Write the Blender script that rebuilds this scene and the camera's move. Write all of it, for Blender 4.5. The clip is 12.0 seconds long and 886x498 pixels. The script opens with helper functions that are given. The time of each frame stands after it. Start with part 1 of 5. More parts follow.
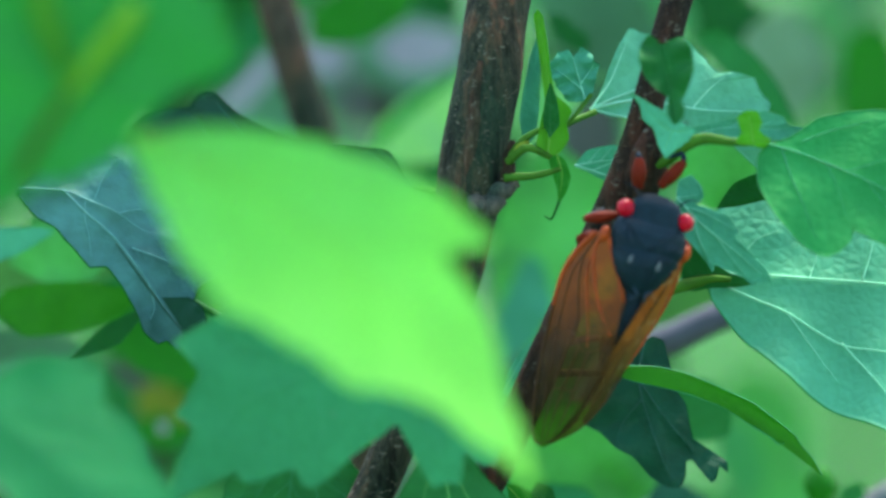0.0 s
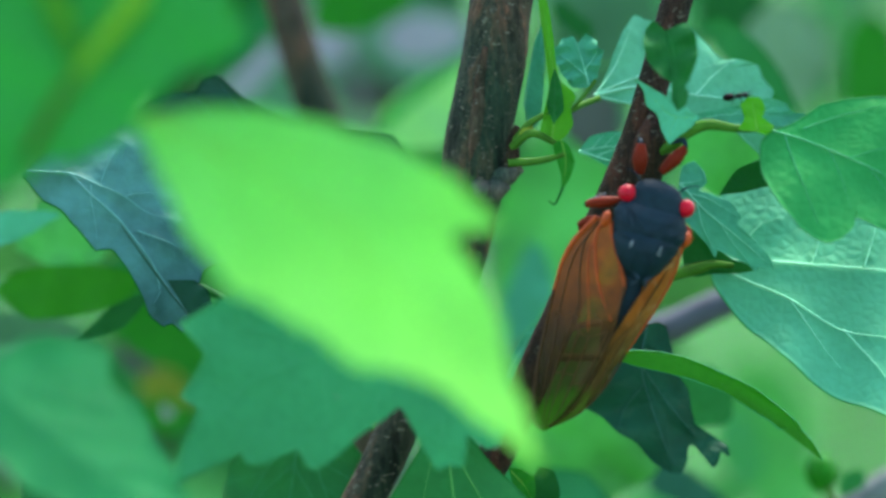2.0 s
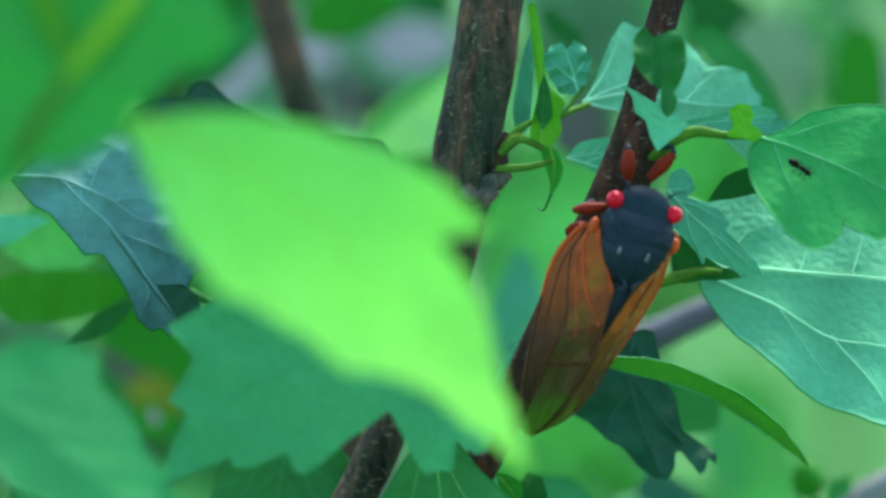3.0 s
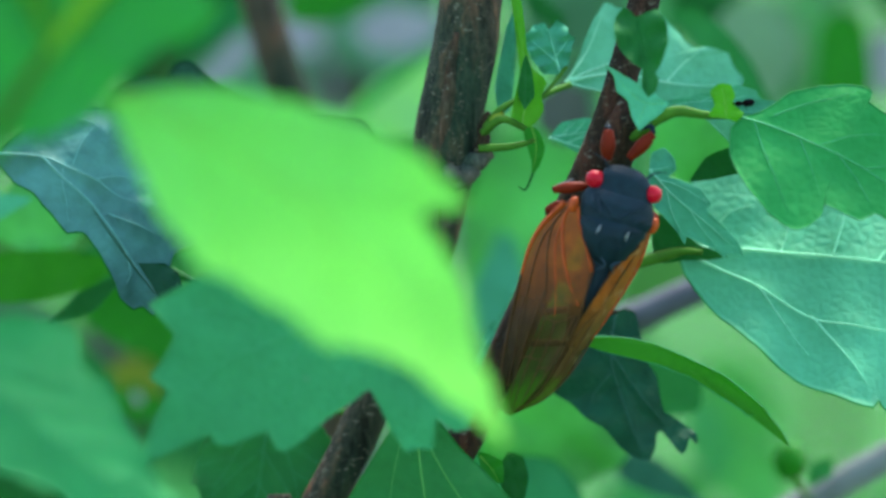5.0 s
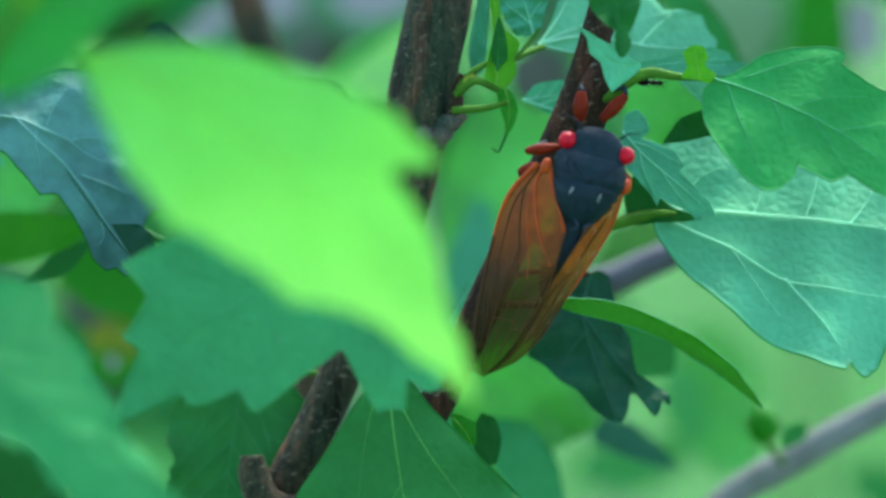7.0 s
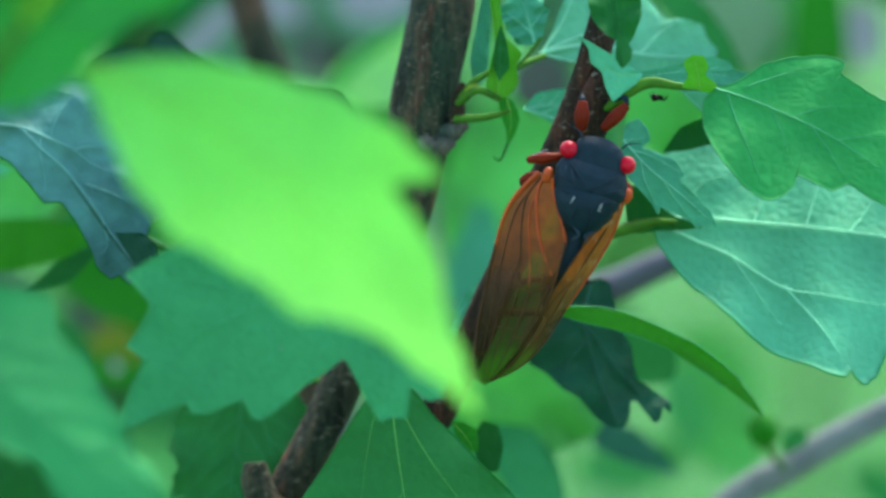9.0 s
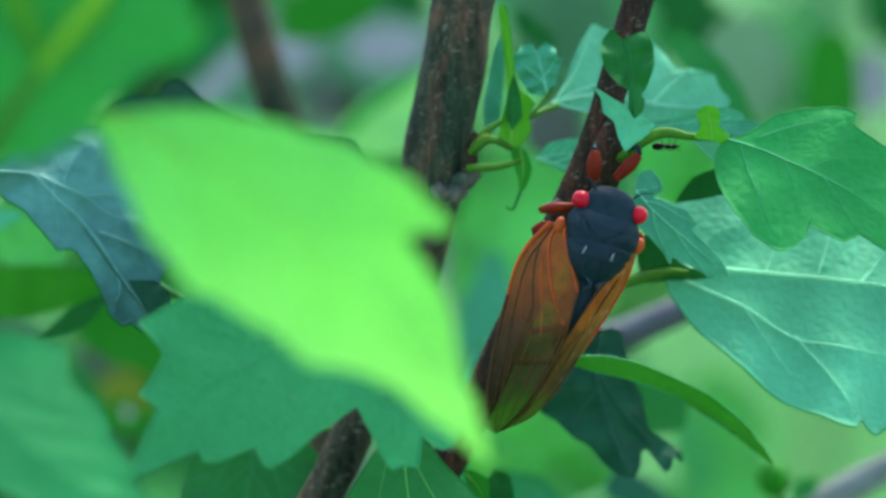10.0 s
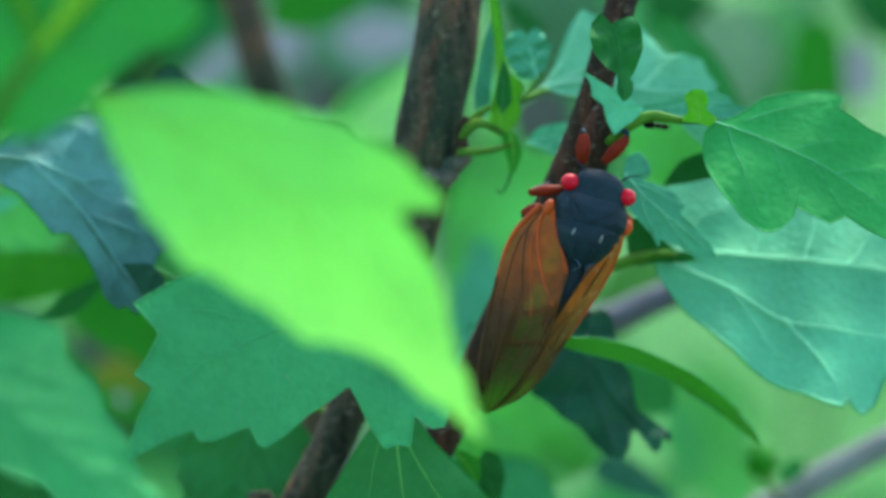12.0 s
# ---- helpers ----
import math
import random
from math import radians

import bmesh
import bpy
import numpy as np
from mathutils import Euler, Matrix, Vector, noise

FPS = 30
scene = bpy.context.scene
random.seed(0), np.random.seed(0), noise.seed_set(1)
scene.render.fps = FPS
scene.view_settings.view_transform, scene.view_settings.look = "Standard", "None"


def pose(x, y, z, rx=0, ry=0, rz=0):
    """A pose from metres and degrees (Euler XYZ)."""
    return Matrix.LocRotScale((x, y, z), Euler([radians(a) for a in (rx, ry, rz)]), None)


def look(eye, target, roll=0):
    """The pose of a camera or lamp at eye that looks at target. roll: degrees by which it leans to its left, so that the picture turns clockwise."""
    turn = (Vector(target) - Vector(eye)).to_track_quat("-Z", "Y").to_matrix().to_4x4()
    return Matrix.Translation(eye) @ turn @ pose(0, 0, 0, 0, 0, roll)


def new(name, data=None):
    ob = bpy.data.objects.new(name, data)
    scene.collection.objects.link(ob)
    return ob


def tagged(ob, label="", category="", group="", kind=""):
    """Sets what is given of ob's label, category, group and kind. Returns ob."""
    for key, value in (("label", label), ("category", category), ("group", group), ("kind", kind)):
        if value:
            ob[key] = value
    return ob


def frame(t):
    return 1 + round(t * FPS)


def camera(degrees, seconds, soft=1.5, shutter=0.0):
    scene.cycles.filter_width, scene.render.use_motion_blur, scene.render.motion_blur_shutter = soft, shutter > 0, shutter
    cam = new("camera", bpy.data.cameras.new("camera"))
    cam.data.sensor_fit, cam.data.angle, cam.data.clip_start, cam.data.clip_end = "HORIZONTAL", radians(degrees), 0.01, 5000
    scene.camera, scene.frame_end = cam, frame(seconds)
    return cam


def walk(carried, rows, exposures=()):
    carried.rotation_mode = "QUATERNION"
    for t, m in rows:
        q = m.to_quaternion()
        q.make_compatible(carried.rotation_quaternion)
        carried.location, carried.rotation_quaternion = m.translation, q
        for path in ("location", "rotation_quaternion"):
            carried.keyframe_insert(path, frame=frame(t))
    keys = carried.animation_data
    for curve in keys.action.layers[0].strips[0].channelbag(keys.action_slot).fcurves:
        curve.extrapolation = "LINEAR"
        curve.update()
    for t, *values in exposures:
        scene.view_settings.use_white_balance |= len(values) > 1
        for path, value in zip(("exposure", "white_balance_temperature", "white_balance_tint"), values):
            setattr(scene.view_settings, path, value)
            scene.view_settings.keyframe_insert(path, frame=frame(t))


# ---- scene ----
# A periodical cicada clings to a stem of a leafy garden shrub; an ant walks on a leaf stalk beside it.
# Camera: a long lens about one metre away, held by hand, focused on the cicada.
cam = camera(7.446, 12.0, soft=3.0)
cam.data.dof.use_dof = True
cam.data.dof.focus_distance = 1.004
cam.data.dof.aperture_fstop = 8.4
walk(cam, [
    (0, look((-0.0009, -0.9564, 1.4671), (-0.0077, 0.0097, 1.2088), -0.91)),
    (0.5, look((-0.0019, -0.9601, 1.4671), (-0.0103, 0.0067, 1.2116), -0.91)),
    (1, look((-0.0004, -0.9617, 1.4671), (-0.0090, 0.0045, 1.2093), -0.72)),
    (1.5, look((-0.0024, -0.9612, 1.4652), (-0.0115, 0.0050, 1.2077), -0.53)),
    (2, look((-0.0024, -0.9620, 1.4655), (-0.0083, 0.0042, 1.2079), -0.61)),
    (2.5, look((-0.0044, -0.9639, 1.4625), (-0.0110, 0.0025, 1.2055), -0.42)),
    (3, look((-0.0035, -0.9642, 1.4640), (-0.0066, 0.0028, 1.2091), -0.34)),
    (5, look((-0.0011, -0.9667, 1.4600), (-0.0039, 0.0006, 1.2065), -0.20)),
    (5.5, look((0.0000, -0.9659, 1.4588), (0.0000, -0.0000, 1.2000), 0.00)),
    (6, look((-0.0002, -0.9660, 1.4555), (-0.0025, 0.0003, 1.1982), -0.05)),
    (6.5, look((0.0024, -0.9670, 1.4557), (0.0002, 0.0001, 1.2010), -0.13)),
    (8.5, look((0.0012, -0.9720, 1.4589), (-0.0006, -0.0056, 1.2021), -0.03)),
    (9, look((0.0021, -0.9723, 1.4628), (-0.0002, -0.0064, 1.2038), -0.13)),
    (9.5, look((0.0043, -0.9766, 1.4598), (0.0004, -0.0097, 1.2045), 0.04)),
    (10, look((0.0011, -0.9735, 1.4649), (-0.0020, -0.0062, 1.2112), 0.11)),
    (10.5, look((-0.0013, -0.9754, 1.4665), (-0.0026, -0.0092, 1.2085), 0.16)),
    (11, look((-0.0034, -0.9807, 1.4565), (-0.0015, -0.0120, 1.2083), 0.17)),
    (11.5, look((0.0031, -0.9821, 1.4612), (0.0001, -0.0142, 1.2102), 0.21)),
    (12, look((-0.0000, -0.9867, 1.4619), (-0.0007, -0.0186, 1.2117), 0.01)),
])

# ---- light ----
SUN_ELEVATION, SUN_AZIMUTH = radians(52), radians(14)
world = bpy.data.worlds.new("sky")
scene.world = world
world.use_nodes = True
sky = world.node_tree.nodes.new("ShaderNodeTexSky")
sky.sky_type, sky.sun_disc = "NISHITA", False
sky.sun_elevation, sky.sun_rotation = SUN_ELEVATION, SUN_AZIMUTH
background = world.node_tree.nodes["Background"]
background.inputs["Strength"].default_value = 0.15
world.node_tree.links.new(sky.outputs["Color"], background.inputs["Color"])
sun = new("sun", bpy.data.lights.new("sun", "SUN"))
sun.data.energy, sun.data.angle, sun.data.color = 1.9, radians(15), (1.0, 0.95, 0.86)
sun.matrix_world = look((math.sin(SUN_AZIMUTH) * math.cos(SUN_ELEVATION), math.cos(SUN_AZIMUTH) * math.cos(SUN_ELEVATION), math.sin(SUN_ELEVATION)), (0, 0, 0))
scene.view_settings.exposure = 2.7


# ---- materials ----
def nodes_of(name):
    m = bpy.data.materials.new(name)
    m.use_nodes = True
    t = m.node_tree
    return m, t, t.nodes["Principled BSDF"], t.nodes["Material Output"]


def noise_tex(t, scale, detail=4.0, rough=0.6, stretch=None):
    coord = t.nodes.new("ShaderNodeTexCoord")
    n = t.nodes.new("ShaderNodeTexNoise")
    n.inputs["Scale"].default_value, n.inputs["Detail"].default_value, n.inputs["Roughness"].default_value = scale, detail, rough
    if stretch:
        mp = t.nodes.new("ShaderNodeMapping")
        mp.inputs["Scale"].default_value = stretch
        t.links.new(coord.outputs["Object"], mp.inputs["Vector"])
        t.links.new(mp.outputs["Vector"], n.inputs["Vector"])
    else:
        t.links.new(coord.outputs["Object"], n.inputs["Vector"])
    return n


def ramp(t, source, stops):
    r = t.nodes.new("ShaderNodeValToRGB")
    e = r.color_ramp.elements
    while len(e) < len(stops):
        e.new(0.5)
    for k, (p, c) in zip(e, stops):
        k.position, k.color = p, (*c, 1)
    t.links.new(source, r.inputs["Fac"])
    return r


def blend(t, kind, fac, a, b):
    m = t.nodes.new("ShaderNodeMix")
    m.data_type, m.blend_type = "RGBA", kind
    for value, socket in ((fac, m.inputs[0]), (a, m.inputs[6]), (b, m.inputs[7])):
        if isinstance(value, bpy.types.NodeSocket):
            t.links.new(value, socket)
        elif isinstance(value, tuple):
            socket.default_value = (*value, 1)
        else:
            socket.default_value = value
    return m.outputs[2]


def bump(t, bsdf, height, strength, distance):
    b = t.nodes.new("ShaderNodeBump")
    b.inputs["Strength"].default_value, b.inputs["Distance"].default_value = strength, distance
    t.links.new(height, b.inputs["Height"])
    t.links.new(b.outputs["Normal"], bsdf.inputs["Normal"])
    return b


def scaled(c, k):
    return tuple(min(1.0, v * k) for v in c)


def leaf_material(name, colour, through_colour, see=0.35, rough=0.5, gloss=0.3, spots=0.13, young=None):
    """Leaf tissue: mottled green, a net of fine veins in relief, light that shines through. young: tint of the upper
    blade, its dimmer light put into the colour.
    """
    m, t, b, out = nodes_of(name)
    big = noise_tex(t, 60, 3)
    fine = noise_tex(t, 700, 5)
    base = ramp(t, big.outputs["Fac"], [(0.3, scaled(colour, 1 - spots)), (0.7, scaled(colour, 1 + spots))])
    grain = ramp(t, fine.outputs["Fac"], [(0.35, (0.92, 0.94, 0.91)), (0.65, (1.05, 1.04, 1.05))])
    tint = blend(t, "MULTIPLY", 1.0, base.outputs["Color"], grain.outputs["Color"])
    net = t.nodes.new("ShaderNodeTexVoronoi")
    net.feature = "DISTANCE_TO_EDGE"
    net.inputs["Scale"].default_value = 600
    coord = t.nodes.new("ShaderNodeTexCoord")
    t.links.new(coord.outputs["Object"], net.inputs["Vector"])
    t.links.new(tint, b.inputs["Base Color"])
    b.inputs["Roughness"].default_value = rough
    b.inputs["Specular IOR Level"].default_value = gloss
    bump(t, b, net.outputs["Distance"], 0.45, 0.0005)
    tr = t.nodes.new("ShaderNodeBsdfTranslucent")
    thin = blend(t, "MULTIPLY", 1.0, grain.outputs["Color"], through_colour)
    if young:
        # uneven fall of light on the blade, painted in: brighter low, greener high
        drift = noise_tex(t, 45, 2, 0.5)
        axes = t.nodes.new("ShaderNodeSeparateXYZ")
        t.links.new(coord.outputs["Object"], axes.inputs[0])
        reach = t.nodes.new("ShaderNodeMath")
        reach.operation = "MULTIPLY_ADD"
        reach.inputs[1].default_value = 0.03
        t.links.new(drift.outputs["Fac"], reach.inputs[0])
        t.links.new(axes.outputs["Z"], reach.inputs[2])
        dimmed = t.nodes.new("ShaderNodeMapRange")
        dimmed.inputs["From Min"].default_value, dimmed.inputs["From Max"].default_value = 1.236, 1.274
        t.links.new(reach.outputs[0], dimmed.inputs["Value"])
        green = ramp(t, dimmed.outputs["Result"], [(0.0, (1.0, 1.0, 1.0)), (1.0, young)])
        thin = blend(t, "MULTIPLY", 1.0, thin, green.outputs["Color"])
    t.links.new(thin, tr.inputs["Color"])
    mix = t.nodes.new("ShaderNodeMixShader")
    mix.inputs[0].default_value = see
    t.links.new(b.outputs[0], mix.inputs[1])
    t.links.new(tr.outputs[0], mix.inputs[2])
    t.links.new(mix.outputs[0], out.inputs["Surface"])
    return m


def plain_material(name, colour, rough=0.5, gloss=0.5, vary=0.25, scale=300, relief=0.2, metal=0.0):
    m, t, b, out = nodes_of(name)
    n = noise_tex(t, scale, 5)
    big = noise_tex(t, scale / 8, 2)
    c = ramp(t, n.outputs["Fac"], [(0.3, scaled(colour, 1 - vary)), (0.7, scaled(colour, 1 + vary))])
    d = ramp(t, big.outputs["Fac"], [(0.3, (0.8, 0.8, 0.8)), (0.7, (1.15, 1.15, 1.15))])
    t.links.new(blend(t, "MULTIPLY", 1.0, c.outputs["Color"], d.outputs["Color"]), b.inputs["Base Color"])
    b.inputs["Roughness"].default_value, b.inputs["Metallic"].default_value = rough, metal
    b.inputs["Specular IOR Level"].default_value = gloss
    bump(t, b, n.outputs["Fac"], relief, 0.0003)
    return m


def bark_material(name, dark, mid, red):
    """Bark: long fissures, reddish strips where the skin has peeled, pale lenticels."""
    m, t, b, out = nodes_of(name)
    strips = noise_tex(t, 420, 6, 0.7, (1, 1, 0.10))
    patch = noise_tex(t, 70, 3, 0.6, (1, 1, 0.3))
    grain = noise_tex(t, 1500, 4, 0.7, (1, 1, 0.5))
    c = ramp(t, strips.outputs["Fac"], [(0.32, dark), (0.5, mid), (0.68, red)])
    p = ramp(t, patch.outputs["Fac"], [(0.40, (0.50, 0.82, 0.62)), (0.60, (1.5, 1.05, 0.9))])
    col = blend(t, "MULTIPLY", 1.0, c.outputs["Color"], p.outputs["Color"])
    g = ramp(t, grain.outputs["Fac"], [(0.35, (0.6, 0.6, 0.6)), (0.65, (1.3, 1.3, 1.3))])
    col = blend(t, "MULTIPLY", 1.0, col, g.outputs["Color"])
    fleck = noise_tex(t, 800, 3, 0.6, (1, 1, 1.6))
    mask = ramp(t, fleck.outputs["Fac"], [(0.60, (0, 0, 0)), (0.68, (1, 1, 1))])
    col = blend(t, "MIX", mask.outputs["Color"], col, (0.100, 0.095, 0.058))
    t.links.new(col, b.inputs["Base Color"])
    b.inputs["Roughness"].default_value = 0.8
    b.inputs["Specular IOR Level"].default_value = 0.1
    bump(t, b, strips.outputs["Fac"], 1.0, 0.0022)
    return m


LEAF_MATURE = leaf_material("leaf mature green", (0.020, 0.165, 0.030), (0.018, 0.26, 0.02), see=0.25, rough=0.6, gloss=0.12)
LEAF_MID = leaf_material("leaf cool green", (0.026, 0.200, 0.060), (0.018, 0.25, 0.035), see=0.2, rough=0.65, gloss=0.1)
LEAF_PALE = leaf_material("leaf pale underside", (0.072, 0.350, 0.170), (0.050, 0.34, 0.10), see=0.25, rough=0.65, gloss=0.1)
LEAF_COOL = leaf_material("leaf blue green underside", (0.066, 0.305, 0.150), (0.045, 0.31, 0.09), see=0.25, rough=0.6, gloss=0.12, spots=0.14)
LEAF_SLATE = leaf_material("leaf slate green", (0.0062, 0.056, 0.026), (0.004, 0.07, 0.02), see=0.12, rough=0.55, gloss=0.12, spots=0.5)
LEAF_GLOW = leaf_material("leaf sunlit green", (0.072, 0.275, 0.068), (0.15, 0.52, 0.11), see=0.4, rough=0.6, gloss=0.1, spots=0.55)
LEAF_MINT = leaf_material("leaf mint underside", (0.108, 0.372, 0.188), (0.06, 0.36, 0.12), see=0.25, rough=0.65, gloss=0.1)
LEAF_SAGE = leaf_material("leaf sage", (0.150, 0.270, 0.125), (0.10, 0.22, 0.08), see=0.25, rough=0.7, gloss=0.1)
# shade of covered and folded-back leaf parts is put into this green
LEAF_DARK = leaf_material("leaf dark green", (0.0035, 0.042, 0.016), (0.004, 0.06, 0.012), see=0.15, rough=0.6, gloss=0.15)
LEAF_GLOSSY = leaf_material("leaf glossy dark", (0.040, 0.125, 0.094), (0.008, 0.08, 0.03), see=0.12, rough=0.6, gloss=0.08, spots=0.5)
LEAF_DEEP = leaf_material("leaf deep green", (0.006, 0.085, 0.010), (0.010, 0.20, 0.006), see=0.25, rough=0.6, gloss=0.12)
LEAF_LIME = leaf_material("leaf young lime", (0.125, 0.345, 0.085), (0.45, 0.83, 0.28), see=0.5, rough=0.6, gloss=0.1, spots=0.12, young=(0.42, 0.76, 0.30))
LEAF_WAN = leaf_material("leaf pale yellow green", (0.200, 0.440, 0.140), (0.40, 0.74, 0.27), see=0.4, rough=0.6, gloss=0.1, spots=0.15)
LEAF_TOP = leaf_material("leaf bright green", (0.022, 0.205, 0.030), (0.040, 0.42, 0.024), see=0.34, rough=0.6, gloss=0.12)
LEAF_CURL = leaf_material("leaf curled green", (0.012, 0.118, 0.020), (0.014, 0.22, 0.012), see=0.25, rough=0.6, gloss=0.12, spots=0.3)
LEAF_DUSK = leaf_material("leaf dusky green", (0.018, 0.115, 0.060), (0.010, 0.11, 0.04), see=0.15, rough=0.6, gloss=0.15, spots=0.3)
LEAF_LOBE = leaf_material("leaf lobed green", (0.022, 0.205, 0.046), (0.028, 0.37, 0.030), see=0.32, rough=0.65, gloss=0.06)
LEAF_BLADE = leaf_material("leaf blade green", (0.022, 0.165, 0.004), (0.05, 0.36, 0.003), see=0.3, rough=0.6, gloss=0.12)
LEAF_OLIVE = leaf_material("leaf olive", (0.055, 0.160, 0.062), (0.05, 0.16, 0.045), see=0.25, rough=0.7, gloss=0.1, spots=0.3)
LEAF_TEAL = leaf_material("leaf young teal", (0.052, 0.262, 0.132), (0.035, 0.26, 0.08), see=0.25, rough=0.65, gloss=0.08)
LEAF_MOSS = leaf_material("leaf moss green", (0.062, 0.195, 0.034), (0.08, 0.26, 0.03), see=0.3, rough=0.65, gloss=0.1, spots=0.3)
LEAF_WEDGE = leaf_material("leaf full green", (0.014, 0.132, 0.024), (0.014, 0.22, 0.016), see=0.25, rough=0.6, gloss=0.12)
LEAF_FRESH = leaf_material("leaf light green", (0.046, 0.226, 0.066), (0.095, 0.40, 0.09), see=0.4, rough=0.6, gloss=0.1, spots=0.25)
LEAF_BUD = leaf_material("leaf bud lime", (0.060, 0.230, 0.008), (0.14, 0.50, 0.006), see=0.4, rough=0.6, gloss=0.15)
LEAF_EDGE = leaf_material("leaf fresh green", (0.014, 0.150, 0.006), (0.025, 0.33, 0.006), see=0.3, rough=0.6, gloss=0.12)
# grey lilac for pale patches of unknown source
LEAF_LILAC = leaf_material("leaf-shaped lilac patch", (0.265, 0.260, 0.245), (0.12, 0.13, 0.14), see=0.2, rough=0.7, gloss=0.1)
LEAF_BROWN = leaf_material("leaf brown", (0.068, 0.080, 0.056), (0.05, 0.05, 0.03), see=0.2, rough=0.7, gloss=0.1)
LEAF_YELLOW = leaf_material("leaf yellowed", (0.150, 0.200, 0.016), (0.15, 0.20, 0.01), see=0.3, rough=0.6, gloss=0.1)
LEAF_MIST = leaf_material("leaf grey green", (0.070, 0.200, 0.085), (0.05, 0.18, 0.06), see=0.25, rough=0.7, gloss=0.1)
VEIN_YELLOW = plain_material("vein yellow green", (0.085, 0.24, 0.008), vary=0.1, gloss=0.1)
LEAF_SOFT = leaf_material("leaf soft green", (0.024, 0.205, 0.056), (0.030, 0.36, 0.035), see=0.32, rough=0.6, gloss=0.12)
VEIN_BLUE = plain_material("vein blue green", (0.085, 0.255, 0.190), vary=0.1, gloss=0.15)
VEIN_OLIVE = plain_material("vein olive green", (0.075, 0.30, 0.045), vary=0.1, gloss=0.15)
VEIN_DEEP = plain_material("vein deep", (0.012, 0.120, 0.020), vary=0.1, gloss=0.1)
VEIN_PALE = plain_material("vein pale", (0.17, 0.50, 0.27), vary=0.1, gloss=0.15)
VEIN_MINT = plain_material("vein mint", (0.25, 0.60, 0.35), vary=0.1, gloss=0.1)
VEIN_GREEN = plain_material("vein green", (0.034, 0.25, 0.085), vary=0.1, gloss=0.1)
VEIN_LIME = plain_material("vein lime", (0.13, 0.33, 0.03), vary=0.1, gloss=0.1)
VEIN_DARK = plain_material("vein dark", (0.016, 0.085, 0.06), vary=0.1, gloss=0.15)
STALK = plain_material("stalk green", (0.034, 0.108, 0.009), rough=0.7, vary=0.3, gloss=0.06)
BARK_OLD = bark_material("bark old", (0.005, 0.007, 0.004), (0.033, 0.040, 0.025), (0.104, 0.058, 0.032))
BARK_YOUNG = bark_material("bark young", (0.006, 0.006, 0.004), (0.022, 0.016, 0.009), (0.052, 0.025, 0.013))
BARK_DUSK = plain_material("bark dusky", (0.062, 0.066, 0.072), rough=0.8, gloss=0.1, scale=200)
BARK_PEEL = bark_material("bark peeled", (0.028, 0.018, 0.011), (0.062, 0.036, 0.022), (0.110, 0.066, 0.046))
BARK_KNOT = bark_material("bark knot", (0.028, 0.034, 0.026), (0.070, 0.076, 0.060), (0.115, 0.105, 0.085))
BARK_GREY = plain_material("bark grey", (0.108, 0.124, 0.108), rough=0.8, gloss=0.1, scale=200)
LENTICEL = plain_material("lenticel", (0.082, 0.072, 0.036), rough=0.9)
SHELL_BLACK = plain_material("shell black", (0.0030, 0.0125, 0.0155), rough=0.6, gloss=0.10, scale=900, relief=0.35)
SHELL_BLUE = plain_material("shell blue grey", (0.010, 0.022, 0.030), rough=0.5, gloss=0.15)
SHELL_RED = plain_material("shell orange red", (0.092, 0.0095, 0.002), rough=0.55, gloss=0.05)
EYE_RED = plain_material("eye red", (0.31, 0.002, 0.009), rough=0.32, gloss=0.12, vary=0.08, relief=0.02)
SPOT_PALE = plain_material("pale spot", (0.14, 0.16, 0.14), rough=0.5)
WING_VEIN = plain_material("wing vein orange", (0.24, 0.036, 0.003), rough=0.5, gloss=0.15)
ANT_BLACK = plain_material("ant black", (0.005, 0.003, 0.002), rough=0.5, gloss=0.04)


def wing_material(name, stops, clear_stops, tint, specks=0.0):
    """Thin amber membrane: orange near the joint, clearer and greener at the tip; specks: pale flakes in the folds."""
    m, t, b, out = nodes_of(name)
    n = noise_tex(t, 420, 5)
    coord = t.nodes.new("ShaderNodeTexCoord")
    axes = t.nodes.new("ShaderNodeSeparateXYZ")
    t.links.new(coord.outputs["Object"], axes.inputs[0])
    along = t.nodes.new("ShaderNodeMapRange")
    along.inputs["From Min"].default_value, along.inputs["From Max"].default_value = -0.004, -0.034
    t.links.new(axes.outputs["Z"], along.inputs["Value"])
    tone = ramp(t, along.outputs["Result"], stops)
    grain = ramp(t, n.outputs["Fac"], [(0.3, (0.6, 0.6, 0.6)), (0.7, (1.3, 1.3, 1.3))])
    colour = blend(t, "MULTIPLY", 1.0, tone.outputs["Color"], grain.outputs["Color"])
    if specks:
        flake = noise_tex(t, 900, 3, 0.6, (1, 1, 0.6))
        mask = ramp(t, flake.outputs["Fac"], [(0.58, (0, 0, 0)), (0.68, (specks, specks, specks))])
        colour = blend(t, "MIX", mask.outputs["Color"], colour, (0.30, 0.20, 0.10))
    t.links.new(colour, b.inputs["Base Color"])
    b.inputs["Roughness"].default_value = 0.4
    b.inputs["Specular IOR Level"].default_value = 0.12
    bump(t, b, n.outputs["Fac"], 0.4, 0.0005)
    clear = t.nodes.new("ShaderNodeBsdfTransparent")
    clear.inputs["Color"].default_value = (*tint, 1)
    much = ramp(t, along.outputs["Result"], [(p, (k, k, k)) for p, k in clear_stops])
    mix = t.nodes.new("ShaderNodeMixShader")
    t.links.new(much.outputs["Color"], mix.inputs[0])
    t.links.new(b.outputs[0], mix.inputs[1])
    t.links.new(clear.outputs[0], mix.inputs[2])
    t.links.new(mix.outputs[0], out.inputs["Surface"])
    return m


